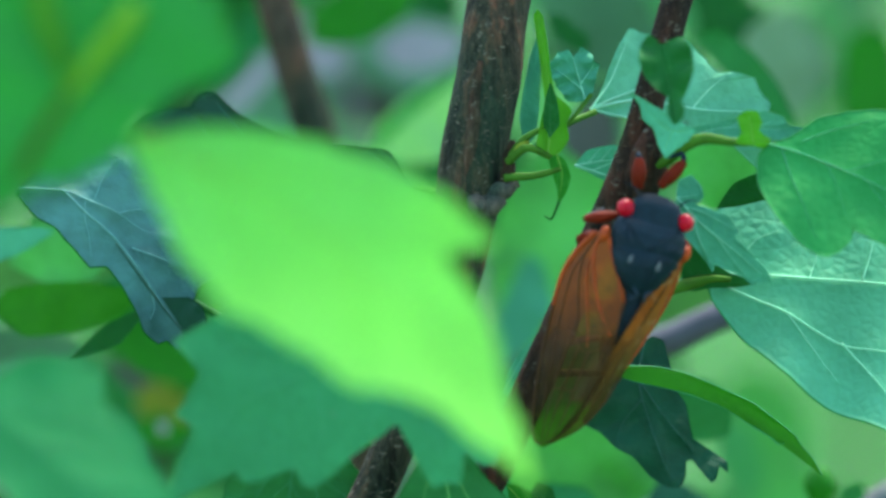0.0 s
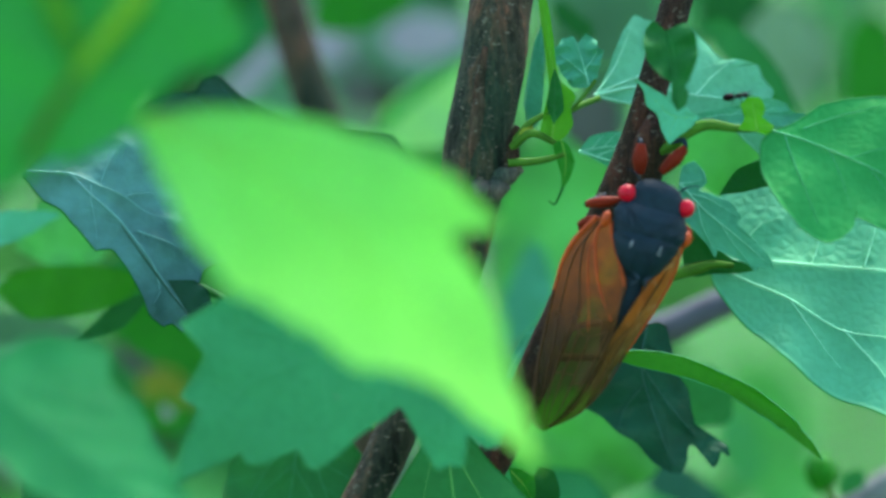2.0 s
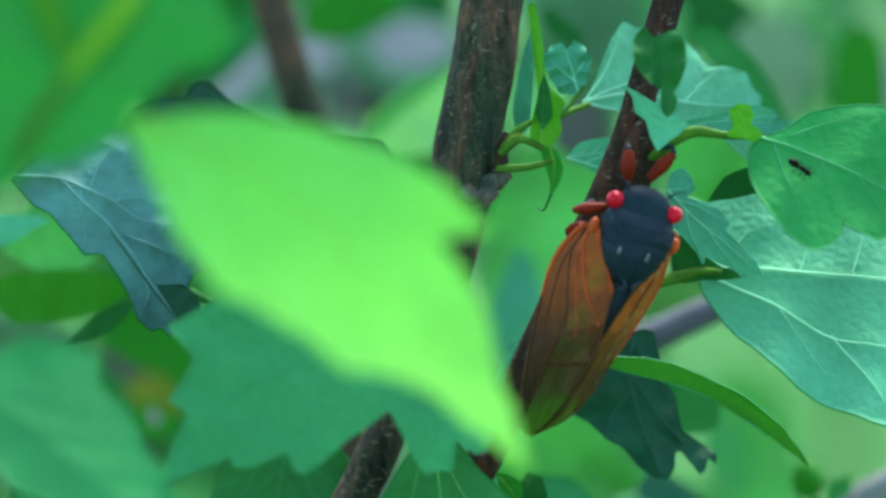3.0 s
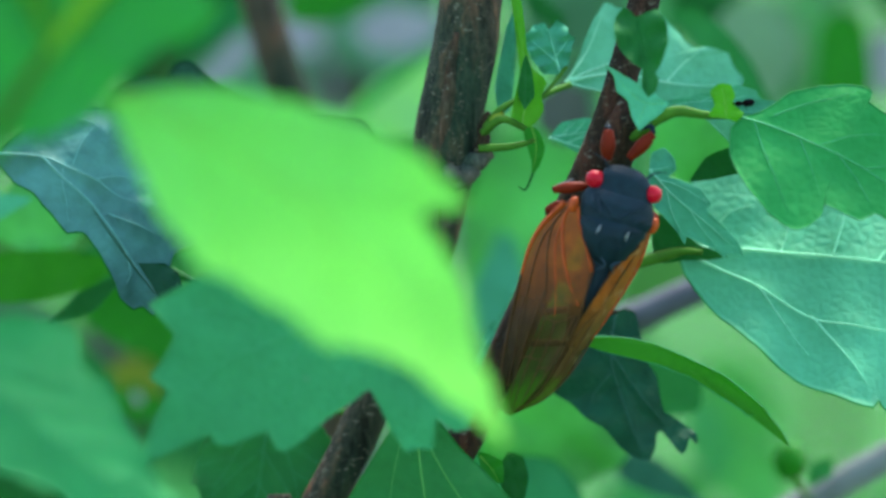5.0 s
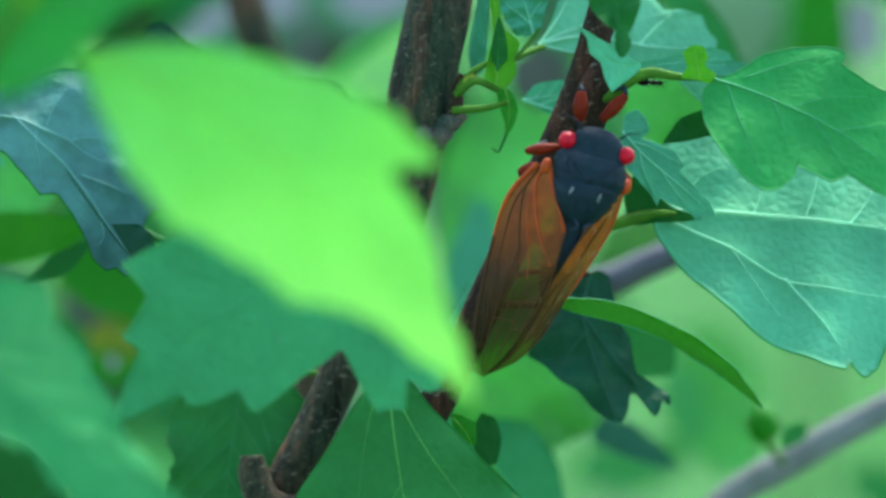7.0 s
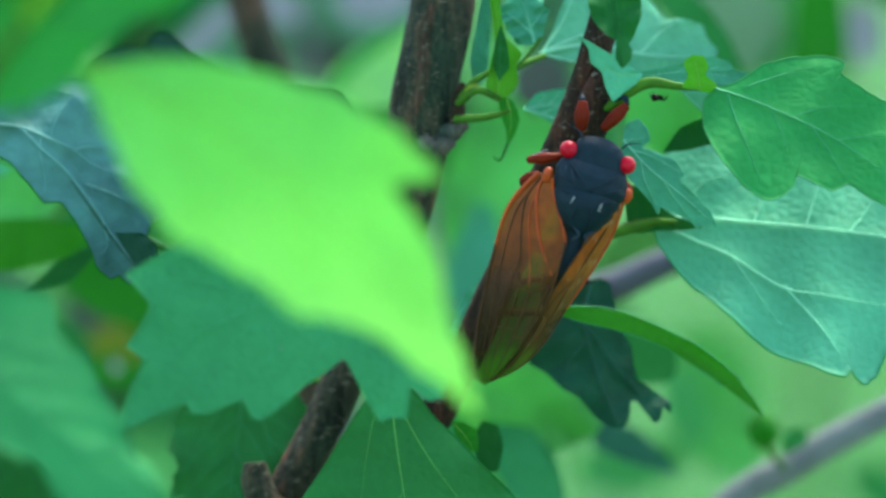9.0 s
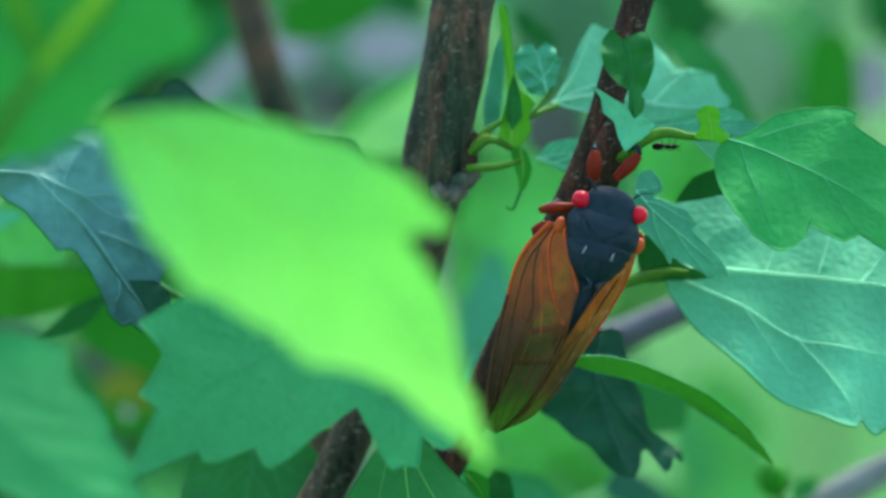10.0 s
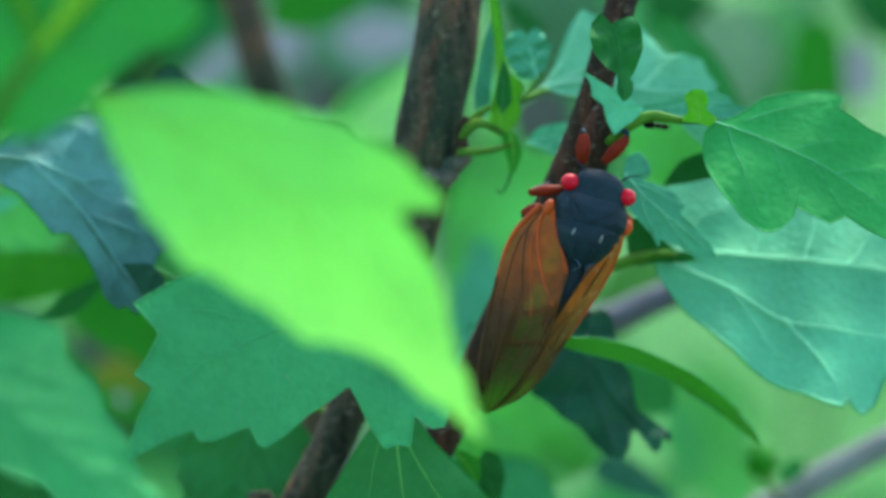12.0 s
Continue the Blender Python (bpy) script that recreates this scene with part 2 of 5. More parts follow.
VEIN_BROWN = plain_material("wing vein brown", (0.040, 0.018, 0.004), rough=0.5, gloss=0.1)
WING = wing_material("wing membrane", [(0.0, (0.200, 0.046, 0.002)), (0.25, (0.165, 0.040, 0.002)), (0.5, (0.050, 0.022, 0.002)), (1.0, (0.018, 0.024, 0.006))],
                     [(0.0, 0.15), (0.3, 0.26), (0.55, 0.42), (0.75, 0.62), (1.0, 0.78)], (0.44, 0.36, 0.10))
WING_FOLD = wing_material("wing membrane folded", [(0.0, (0.230, 0.048, 0.003)), (0.35, (0.190, 0.050, 0.005)), (0.55, (0.095, 0.042, 0.007)), (1.0, (0.030, 0.027, 0.009))],
                          [(0.0, 0.08), (0.45, 0.14), (0.65, 0.36), (1.0, 0.62)], (0.55, 0.36, 0.10), 0.5)


def grass_material():
    m, t, b, out = nodes_of("lawn")
    n = noise_tex(t, 4, 6)
    f = noise_tex(t, 90, 5)
    c = ramp(t, n.outputs["Fac"], [(0.3, (0.018, 0.085, 0.020)), (0.7, (0.036, 0.140, 0.036))])
    g = ramp(t, f.outputs["Fac"], [(0.3, (0.6, 0.6, 0.6)), (0.7, (1.3, 1.3, 1.3))])
    t.links.new(blend(t, "MULTIPLY", 1.0, c.outputs["Color"], g.outputs["Color"]), b.inputs["Base Color"])
    b.inputs["Roughness"].default_value = 0.9
    bump(t, b, f.outputs["Fac"], 0.8, 0.02)
    return m


# ---- building blocks ----
SLOPE = Matrix.Rotation(radians(-15), 3, "X")
TOWARD = SLOPE @ Vector((0, -1, 0))


def V(x, d, z):
    """A place in millimetres from the cicada's stem, 1.2 m over the ground, along the lens's slightly downward view: aside, in depth, upward."""
    return Vector((0, 0, 1.2)) + SLOPE @ Vector((x, d, z)) / 1000


def W(x, y, z):
    """A place in millimetres over the ground."""
    return Vector((x, y, z)) / 1000


def mesh_of(name, verts, faces, material, smooth=True):
    me = bpy.data.meshes.new(name)
    me.from_pydata([tuple(v) for v in verts], [], faces)
    me.validate()
    me.materials.append(material)
    if smooth:
        me.shade_smooth()
    return me


def root_of(ob):
    while ob.parent:
        ob = ob.parent
    return ob


def part(name, data, material, parent, label=""):
    """Links one mesh (verts, faces in world places) under a thing or a part, whose own place is its thing's."""
    verts, faces = data
    o = root_of(parent).location
    ob = new(name, mesh_of(name, [Vector(v) - o for v in verts], faces, material))
    ob.parent = parent
    return tagged(ob, label)


def thing(name, place, label, category, group=""):
    ob = new(name)
    ob.empty_display_size = 0.01
    ob.location = place
    return tagged(ob, label, category, group)


def spline(points, n, round=1.0):
    """n places along a smooth curve through the points, an even number for each stretch, without overshoot where stretches differ."""
    p = [np.array(q, dtype=float) for q in points]
    p = [2 * p[0] - p[1]] + p + [2 * p[-1] - p[-2]]
    gap = [max(float(np.linalg.norm(p[i + 1] - p[i])), 1e-9) ** 0.5 for i in range(len(p) - 1)]
    out = []
    for i in range(n):
        u = i / (n - 1) * (len(p) - 3)
        k = min(int(u), len(p) - 4)
        u -= k
        b, c = p[k + 1], p[k + 2]
        g0, g1, g2 = gap[k:k + 3]
        m1 = (c - b) - g1 * ((c - p[k]) / (g0 + g1) - (b - p[k]) / g0)
        m2 = (c - b) + g1 * ((p[k + 3] - c) / g2 - (p[k + 3] - b) / (g1 + g2))
        m1, m2 = m1 * round, m2 * round
        out.append((2 * u ** 3 - 3 * u * u + 1) * b + (u ** 3 - 2 * u * u + u) * m1 + (3 * u * u - 2 * u ** 3) * c + (u ** 3 - u * u) * m2)
    return [Vector(q) for q in out]


def tube(points, radii, n=24, sides=10, rough=0.0, seed=0.0, flat=1.0, closed=True):
    """A tube through the points; radii in millimetres, smoothly joined; rough: unevenness of the skin."""
    path = spline(points, n)
    rr = [v.x / 1000 for v in spline([(r, 0, 0) for r in radii], n)]
    verts, faces = [], []
    up = Vector((0.13, -0.9, 0.31))
    for i, p in enumerate(path):
        d = (path[min(i + 1, n - 1)] - path[max(i - 1, 0)]).normalized()
        side = d.cross(up).normalized()
        nor = side.cross(d)
        for k in range(sides):
            a = 2 * math.pi * k / sides
            v = side * math.cos(a) + nor * math.sin(a) * flat
            g = 1.0
            if rough:
                q = p + v * rr[i]
                g += rough * (noise.noise(Vector((q.x, q.y, q.z * 0.35)) * 260 + Vector((seed, 0, 0))) + 0.6 * noise.noise(q * 700))
            verts.append(p + v * max(rr[i], 0.00002) * g)
    for i in range(n - 1):
        for k in range(sides):
            a, b = i * sides + k, i * sides + (k + 1) % sides
            faces.append((a, b, b + sides, a + sides))
    if closed:
        faces += [tuple(range(sides))[::-1], tuple(range((n - 1) * sides, n * sides))]
    return verts, faces


def ball(centre, rx, ry, rz, turn=None, n=14, rings=9, bumpy=0.0):
    """An ellipsoid; radii in millimetres along its own axes, turn: its rotation."""
    verts, faces = [], []
    turn = turn or Matrix.Identity(3)
    for i in range(rings + 1):
        a = math.pi * i / rings
        for k in range(n):
            b = 2 * math.pi * k / n
            v = Vector((math.sin(a) * math.cos(b) * rx, math.sin(a) * math.sin(b) * ry, math.cos(a) * rz)) / 1000
            if bumpy:
                v *= 1 + bumpy * noise.noise(v * 900)
            verts.append(Vector(centre) + turn @ v)
    for i in range(rings):
        for k in range(n):
            a, b = i * n + k, i * n + (k + 1) % n
            faces.append((a, a + n, b + n, b))
    return verts, faces


def leaf(parent, base, tip, shape, material, vein, name="leaf", label="", bend=0.0, fold=0.0, ripple=0.03, tilt=0.0, teeth=(0, 0.0),
         curl=0.0, pairs=4, rib=0.35, veins=True, thick=0.22, seed=1.0, centre=0.4, off=0.0, spread=28, sharp=0.55, detail=150, quilt=0.012, branch=True, rim=0.02, margin=None, ribs=None):
    """A leaf from base to tip. shape: its outline along and across the midrib in parts of its length, from the base round and back.
    bend: sag of the blade, fold: rise of both halves, tilt: degrees about the midrib, teeth: count and depth, curl: rolling of the edge,
    quilt: swelling of the tissue between the veins, margin: material and radius of a thickened edge,
    ribs: veins of their own course, each its stoutness and its places along and across the midrib, spread: degrees between the midrib and the two veins at the base."""
    length = (tip - base).length
    ax = (tip - base).normalized()
    nor = TOWARD.copy()
    nor = (nor - ax * nor.dot(ax)).normalized()
    lat = nor.cross(ax)
    turn = Matrix.Rotation(radians(tilt), 3, ax)
    lat, nor = turn @ lat, turn @ nor
    squeeze = 1 / max(0.3, math.cos(radians(tilt)))
    knots = [Vector((0, 0, 0))] + [Vector((s, w * squeeze, 0)) for s, w in shape]
    m = len(knots) * math.ceil(max(detail, teeth[0] * 8) / len(knots)) + 1
    edge = spline(knots + [knots[0]], m, sharp)[:-1]
    m = len(edge)
    c = Vector((centre, off, 0))
    if teeth[0]:
        run, total = [0.0], 0.0
        for i in range(m):
            total += (edge[(i + 1) % m] - edge[i]).length
            run.append(total)
        moved = []
        for i in range(m):
            d = (edge[(i + 1) % m] - edge[i - 1]).normalized()
            u = run[i] / total * teeth[0]
            k = ((u % 1.0) if i < m / 2 else 1 - (u % 1.0)) ** 1.6
            amount = teeth[1] * (k - 0.4) * (0.7 + 0.6 * noise.noise(Vector((math.floor(u) * 3.1, seed, 0))))
            outward = Vector((d.y, -d.x, 0))
            if outward.dot(edge[i] - c) < 0:
                outward = -outward
            moved.append(edge[i] + outward * amount * min(1.0, 6 * min(i, m - i) / m))
        edge = moved

    def inside(p):
        hit = False
        for i in range(m):
            u, v = edge[i - 1], edge[i]
            if (u.y > p.y) != (v.y > p.y) and p.x < (v.x - u.x) * (p.y - u.y) / (v.y - u.y) + u.x:
                hit = not hit
        return hit

    # veins in the plane of the blade: paths and how stout they are
    lines = []

    def grow(start, angle, sign, strength, twist=0.25):
        p, a, path = start.copy(), radians(angle), [start.copy()]
        for k in range(60):
            q = p + Vector((math.cos(a), math.sin(a) * sign, 0)) * 0.02
            if not inside(q):
                break
            a -= radians(twist) * (1 if k > 4 else 0)
            p = q
            path.append(p.copy())
        if len(path) > 4:
            lines.append((path[:-1], strength))
        return path

    if ribs:
        for strength, path in ribs:
            run = spline([(a, b * squeeze, 0) for a, b in path], 5 * len(path))
            lines.append((run, strength))
    elif veins:
        lines.append(([Vector((0.97 * k / 12, 0, 0)) for k in range(13)], 1.0))
        for sign in (-1, 1):
            main = grow(Vector((0.012, 0.004 * sign, 0)), spread, sign, 0.75, 0.35)
            for f in (0.22, 0.42, 0.62, 0.8):
                if branch and len(main) > 12:
                    grow(main[int(f * len(main))].copy(), spread + 38, sign, 0.45, 0.5)
            for i in range(pairs):
                grow(Vector((0.22 + 0.62 * (i + (0.15 if sign > 0 else 0)) / pairs, 0.004 * sign, 0)), spread + 12, sign, 0.6, 0.5)
    flat = np.array([(p.x, p.y) for path, _ in lines for p in path]) if lines else None

    def height(p):
        s, w = p.x, p.y
        z = bend * (0.25 - (s - 0.5) ** 2) + fold * abs(w)
        z += ripple * abs(w) * 2.2 * math.sin(s * 17 + seed * 2 + (1.7 if w > 0 else 0)) + ripple * 0.5 * noise.noise(Vector((s * 4, w * 4, seed)))
        if flat is not None and quilt:
            near = math.sqrt(float(((flat - (s, w)) ** 2).sum(1).min()))
            z += quilt * (1 - math.exp(-near / 0.035)) + abs(quilt) * 0.2 * noise.noise(Vector((s * 16, w * 16, seed)))
        return z - curl * w * w * 2

    def place(p, lift=0.0):
        return base + (ax * p.x + lat * p.y + nor * (height(p) + lift)) * length

    rings = 18 if veins else 8
    verts, faces = [], []
    lift = thick / 2000 / length
    front = [place(c)]
    for r in range(1, rings + 1):
        k = (r / rings) ** 0.85
        roll = rim * k ** 7
        front += [place(c + (e - c) * k) + nor * (roll * length * (0.25 + noise.noise(Vector((e.x * 5, e.y * 5, seed))) * 1.8) if roll > 1e-4 else 0.0) for e in edge]
    block = len(front)
    for side in (0, 1):
        shift = nor * lift * length * (-1 if side else 1)
        verts += [v + shift * (1 if i < block - m else 0.35) for i, v in enumerate(front)]
    for side in (0, 1):
        o = side * block
        for i in range(m):
            j = (i + 1) % m
            f = (o, o + 1 + i, o + 1 + j)
            faces.append(f if side else f[::-1])
            for r in range(rings - 1):
                a, b = o + 1 + r * m, o + 1 + (r + 1) * m
                f = (a + i, b + i, b + j, a + j)
                faces.append(f if side else f[::-1])
    a, b = 1 + (rings - 1) * m, block + 1 + (rings - 1) * m
    for i in range(m):
        j = (i + 1) % m
        faces.append((a + i, b + i, b + j, a + j))
    blade = part(name, (verts, faces), material, parent, label)
    if margin:
        outer = front[-m:]
        part("margin", tube(outer[2:-2:2], [margin[1]] * 4, m, 6), margin[0], blade)
    for k, (path, strength) in enumerate(lines):
        step = max(1, len(path) // 8)
        pts = [place(p, lift + rib * strength * 0.0009 / length) for p in path[::step]]
        if len(pts) > 2:
            r = rib * strength
            part("side_vein" if k else "midrib", tube(pts, [r + (r * 0.15 - r) * i / (len(pts) - 1) for i in range(len(pts))], 3 * len(pts), 6), vein, blade)
    return blade


def stalk(parent, points, radii, material=None, name="stalk", label="", n=18):
    return part(name, tube(points, [r * 0.75 for r in radii], n, 8, 0.06), material or STALK, parent, label)


# ---- ground and far things ----
def build_ground():
    n, verts, faces = 60, [], []
    for i in range(n + 1):
        for j in range(n + 1):
            u, v = (2 * i / n - 1), (2 * j / n - 1)
            x, y = 1500 * u * abs(u) ** 3, 1500 * v * abs(v) ** 3
            near = math.exp(-(x * x + y * y) / 400)
            verts.append(Vector((x, y, 0.02 * noise.noise(Vector((x, y, 0))) * near)))
    for i in range(n):
        for j in range(n):
            a = i * (n + 1) + j
            faces.append((a, a + n + 1, a + n + 2, a + 1))
    ob = new("ground", mesh_of("ground", verts, faces, grass_material()))
    tagged(ob, "green lawn ground around the shrub", "lawn", kind="structure")


def build_grass():
    """Blades of the lawn behind the shrub, leaning and of uneven height."""
    rnd = random.Random(7)
    verts, faces = [], []
    for i in range(30000):
        x, y = rnd.gauss(0, 1.3), 3.6 + rnd.gauss(0, 1.8)
        h, a, w = rnd.uniform(0.03, 0.08), rnd.uniform(0, 6.3), rnd.uniform(0.002, 0.004)
        lean = Vector((math.cos(a + 1.3), math.sin(a + 1.3), 0)) * h * rnd.uniform(0.2, 0.9)
        side = Vector((math.cos(a), math.sin(a), 0)) * w
        o, p = len(verts), Vector((x, y, -0.004))
        verts += [p - side, p + side, p + lean * 0.4 + Vector((0, 0, h * 0.6)) + side * 0.7, p + lean * 0.4 + Vector((0, 0, h * 0.6)) - side * 0.7, p + lean + Vector((0, 0, h))]
        faces += [(o, o + 1, o + 2, o + 3), (o + 3, o + 2, o + 4)]
    ob = new("grass", mesh_of("grass", verts, faces, leaf_material("grass blade", (0.042, 0.200, 0.042), (0.075, 0.34, 0.05), see=0.35, gloss=0.2)))
    tagged(ob, "sunlit green lawn grass behind the shrub, out of focus", "grass", kind="stuff")


build_ground()
build_grass()


# ---- the shrub: three shoots ----
def lenticels(parent, points, radii, count, seed, material=None):
    """Pale corky dots on a stem, one mesh."""
    rnd = random.Random(seed)
    path = spline(points, 200)
    rr = [v.x for v in spline([(r, 0, 0) for r in radii], 200)]
    verts, faces = [], []
    for _ in range(count):
        i = rnd.randrange(5, 195)
        d = (path[i + 1] - path[i - 1]).normalized()
        side = d.cross(TOWARD).normalized()
        front = side.cross(d)
        if front.y > 0:
            front = -front
        a = rnd.uniform(-1.45, 1.45)
        out = side * math.sin(a) + front * math.cos(a)
        q = path[i] + out * rr[i] / 1000
        turn = Matrix((side * math.cos(a) - front * math.sin(a), d, out)).transposed()
        v, f = ball(q, rnd.uniform(0.10, 0.38), rnd.uniform(0.04, 0.08), 0.06, turn, 6, 4)
        o = len(verts)
        verts += v
        faces += [tuple(k + o for k in g) for g in f]
    ob = part("flecking", (verts, faces), material or LENTICEL, parent, "pale corky dots on the bark")
    tagged(ob, kind="stuff")


def build_thick_branch():
    br = thing("shrub_branch", W(-70, -40, 0), "upright brown shrub branch with fissured bark and leaves", "branch", "shrub branches")
    pts = [W(-70, -40, -10), W(-95, -60, 600), V(-60, 30, -120), V(-25.7, 18.0, -38.4), V(-16.4, 18.0, -20.2), V(-7.9, 16.0, 1.8), V(-4.4, 14.0, 16.1), V(-2.7, 13.0, 27.0), V(-0.5, 13.0, 37.1), V(1.3, 13.0, 48.8), V(20, 25, 110), V(40, 40, 300)]
    rad = [9, 8, 6.2, 3.0, 3.2, 3.9, 4.7, 4.95, 4.85, 4.6, 4.3, 2.5]
    stem = part("stem", tube(pts, rad, 260, 28, 0.035, 3.0), BARK_OLD, br)
    lenticels(stem, pts[3:10], rad[3:10], 150, 5)
    part("peeled_strip", tube([V(-1.8, 8.2, 38.6), V(-2.8, 7.9, 32.7), V(-3.3, 8.0, 26.9), V(-4.2, 8.8, 20.6)], [0.3, 0.7, 0.9, 0.3], 40, 10, 0.5, 4.0, 0.3), BARK_PEEL, stem, "reddish strip where the bark has peeled")
    # knot with side buds
    for path, radii in (([V(-2.4, 10.0, 15.8), V(-0.7, 9.0, 17.2), V(1.3, 10.0, 18.0)], [0.9, 1.5, 0.8]), ([V(-0.8, 11.0, 18.7), V(1.3, 10.0, 19.6), V(3.5, 10.0, 20.7)], [1.3, 1.6, 0.8]), ([V(-3.7, 9.0, 18.3), V(-2.7, 8.0, 17.5), V(-2.0, 9.0, 16.8)], [0.8, 1.5, 0.8])):
        part("knot", tube(path, radii, 20, 14, 0.3), BARK_KNOT, stem)
    part("spur", tube([V(1.6, 10.5, 20.6), V(2.1, 9.5, 22.6), V(2.0, 9.5, 24.6), V(2.9, 9.0, 26.8)], [1.5, 1.2, 0.9, 0.35], 20, 14, 0.3), BARK_YOUNG, stem, "dark woody spur at the knot")
    part("stub", tube([V(-22.3, 16.0, -38.7), V(-26.4, 12.0, -36.9), V(-28.2, 12.0, -32.7), V(-28.4, 12.0, -29.9)], [2.6, 2.6, 2.4, 1.7], 20, 14, 0.12), BARK_OLD, stem)
    return br


def build_thin_branch():
    br = thing("shrub_branch", W(-20, -30, 0), "slender red-brown shrub branch that carries the cicada and broad leaves", "branch", "shrub branches")
    pts = [W(-20, -30, -10), W(-50, -45, 600), V(-30, 30, -120), V(-9.5, 14.0, -36.9), V(-0.2, 10.0, -20.7), V(3.9, 8.0, -12.3), V(10.0, 6.0, 1.1), V(17.6, 4.0, 18.0), V(19.9, 4.0, 23.7), V(21.5, 4.0, 28.2), V(23.1, 4.0, 33.5), V(25.7, 4.0, 42.3), V(28.5, 5.0, 51.5), V(48, 15, 110), V(70, 30, 280)]
    rad = [8, 7, 5, 2.8, 2.7, 2.7, 2.6, 2.5, 2.4, 2.35, 2.35, 2.35, 2.3, 2.2, 1.2]
    stem = part("stem", tube(pts, rad, 260, 22, 0.045, 9.0), BARK_YOUNG, br)
    lenticels(stem, pts[3:13], rad[3:13], 55, 8)
    lenticels(stem, pts[4:8], rad[4:8], 80, 9, SPOT_PALE)
    # leafy spur above the cicada's head
    part("spur", tube([V(21.3, 3.0, 18.2), V(22.1, 2.0, 22.1), V(22.8, 1.0, 25.4), V(23.4, 1.0, 28.7)], [2.4, 2.9, 2.5, 1.0], 24, 16, 0.16), BARK_YOUNG, stem)
    return br


thick = build_thick_branch()
thin = build_thin_branch()


def build_front_shoot():
    br = thing("shrub_branch", W(-140, -150, 0), "young green shoot in front with large out-of-focus leaves", "branch", "shrub branches")
    pts = [W(-140, -150, -10), W(-130, -170, 650), V(-98, -100, -120), V(-86, -106, -10), V(-82, -107, 14), V(-82, -108, 60), V(-80, -106, 150)]
    part("stem", tube(pts, [5, 4, 2.8, 2.2, 1.9, 1.5, 0.8], 90, 12, 0.05), STALK, br)
    return br


front = build_front_shoot()

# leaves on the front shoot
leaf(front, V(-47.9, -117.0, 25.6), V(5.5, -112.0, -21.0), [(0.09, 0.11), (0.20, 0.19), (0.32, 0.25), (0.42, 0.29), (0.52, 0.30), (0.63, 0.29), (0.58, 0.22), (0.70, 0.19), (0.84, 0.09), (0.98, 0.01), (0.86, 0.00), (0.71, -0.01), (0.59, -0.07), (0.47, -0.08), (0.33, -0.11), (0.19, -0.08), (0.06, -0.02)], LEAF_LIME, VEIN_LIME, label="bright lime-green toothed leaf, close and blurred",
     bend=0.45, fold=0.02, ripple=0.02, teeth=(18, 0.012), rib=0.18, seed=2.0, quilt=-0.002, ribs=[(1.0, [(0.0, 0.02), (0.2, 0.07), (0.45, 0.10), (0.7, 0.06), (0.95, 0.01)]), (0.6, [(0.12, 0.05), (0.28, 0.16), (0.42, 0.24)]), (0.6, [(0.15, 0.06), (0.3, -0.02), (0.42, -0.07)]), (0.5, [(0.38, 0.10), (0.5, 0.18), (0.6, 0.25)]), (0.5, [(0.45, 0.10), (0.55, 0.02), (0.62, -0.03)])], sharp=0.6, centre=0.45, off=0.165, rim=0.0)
leaf(front, V(-59.1, -121.0, 20.1), V(-44.3, -121.0, 47.7), [(0.08, -0.13), (0.18, -0.21), (0.26, -0.26), (0.38, -0.27), (0.48, -0.30), (0.58, -0.35), (0.70, -0.44), (0.79, -0.49), (0.86, -0.51), (0.90, -0.48), (0.92, -0.39), (0.99, -0.37), (1.05, -0.30), (1.00, 0.00), (0.85, 0.44), (0.59, 0.70), (0.31, 0.63), (-0.09, 0.40), (-0.26, 0.18), (-0.16, 0.07), (-0.07, 0.01)], LEAF_TOP, VEIN_YELLOW, label="broad green lobed leaf with yellow-green ribs",
     bend=0.05, fold=0.05, ripple=0.02, teeth=(16, 0.008), veins=False, seed=3.0, quilt=0.0, detail=150)
stalk(front, [V(-55.1, -123.0, 30.3), V(-52.3, -123.0, 34.0), V(-49.4, -123.0, 37.6), V(-47.0, -123.0, 40.5), V(-45.5, -123.0, 42.8)], [0.8, 1.4, 1.9, 2.0, 1.1], VEIN_YELLOW, "midrib")
stalk(front, [V(-60.8, -123.0, 21.2), V(-58.2, -123.0, 25.8), V(-55.1, -123.0, 30.5), V(-53.4, -123.0, 32.6)], [1.0, 1.2, 1.2, 0.7], STALK, "midrib")
stalk(front, [V(-54.6, -123.0, 32.6), V(-55.5, -123.0, 36.6), V(-56.9, -123.0, 40.3), V(-57.9, -123.0, 45.0)], [0.5, 1.4, 2.1, 2.0], LEAF_BUD, "side_vein")
stalk(front, [V(-60.5, -121.5, 21.5), V(-63.0, -118.0, 19.0), V(-67.4, -112.0, 16.3), V(-82, -107, 10)], [1.2, 1.3, 1.3, 1.3], LEAF_EDGE)
stalk(front, [V(-47.4, -120.0, 25.2), V(-53.4, -111.0, 22.2), V(-58.0, -109.0, 17.8), V(-82, -107, 12)], [0.4, 0.45, 0.5, 0.6], LEAF_DEEP)
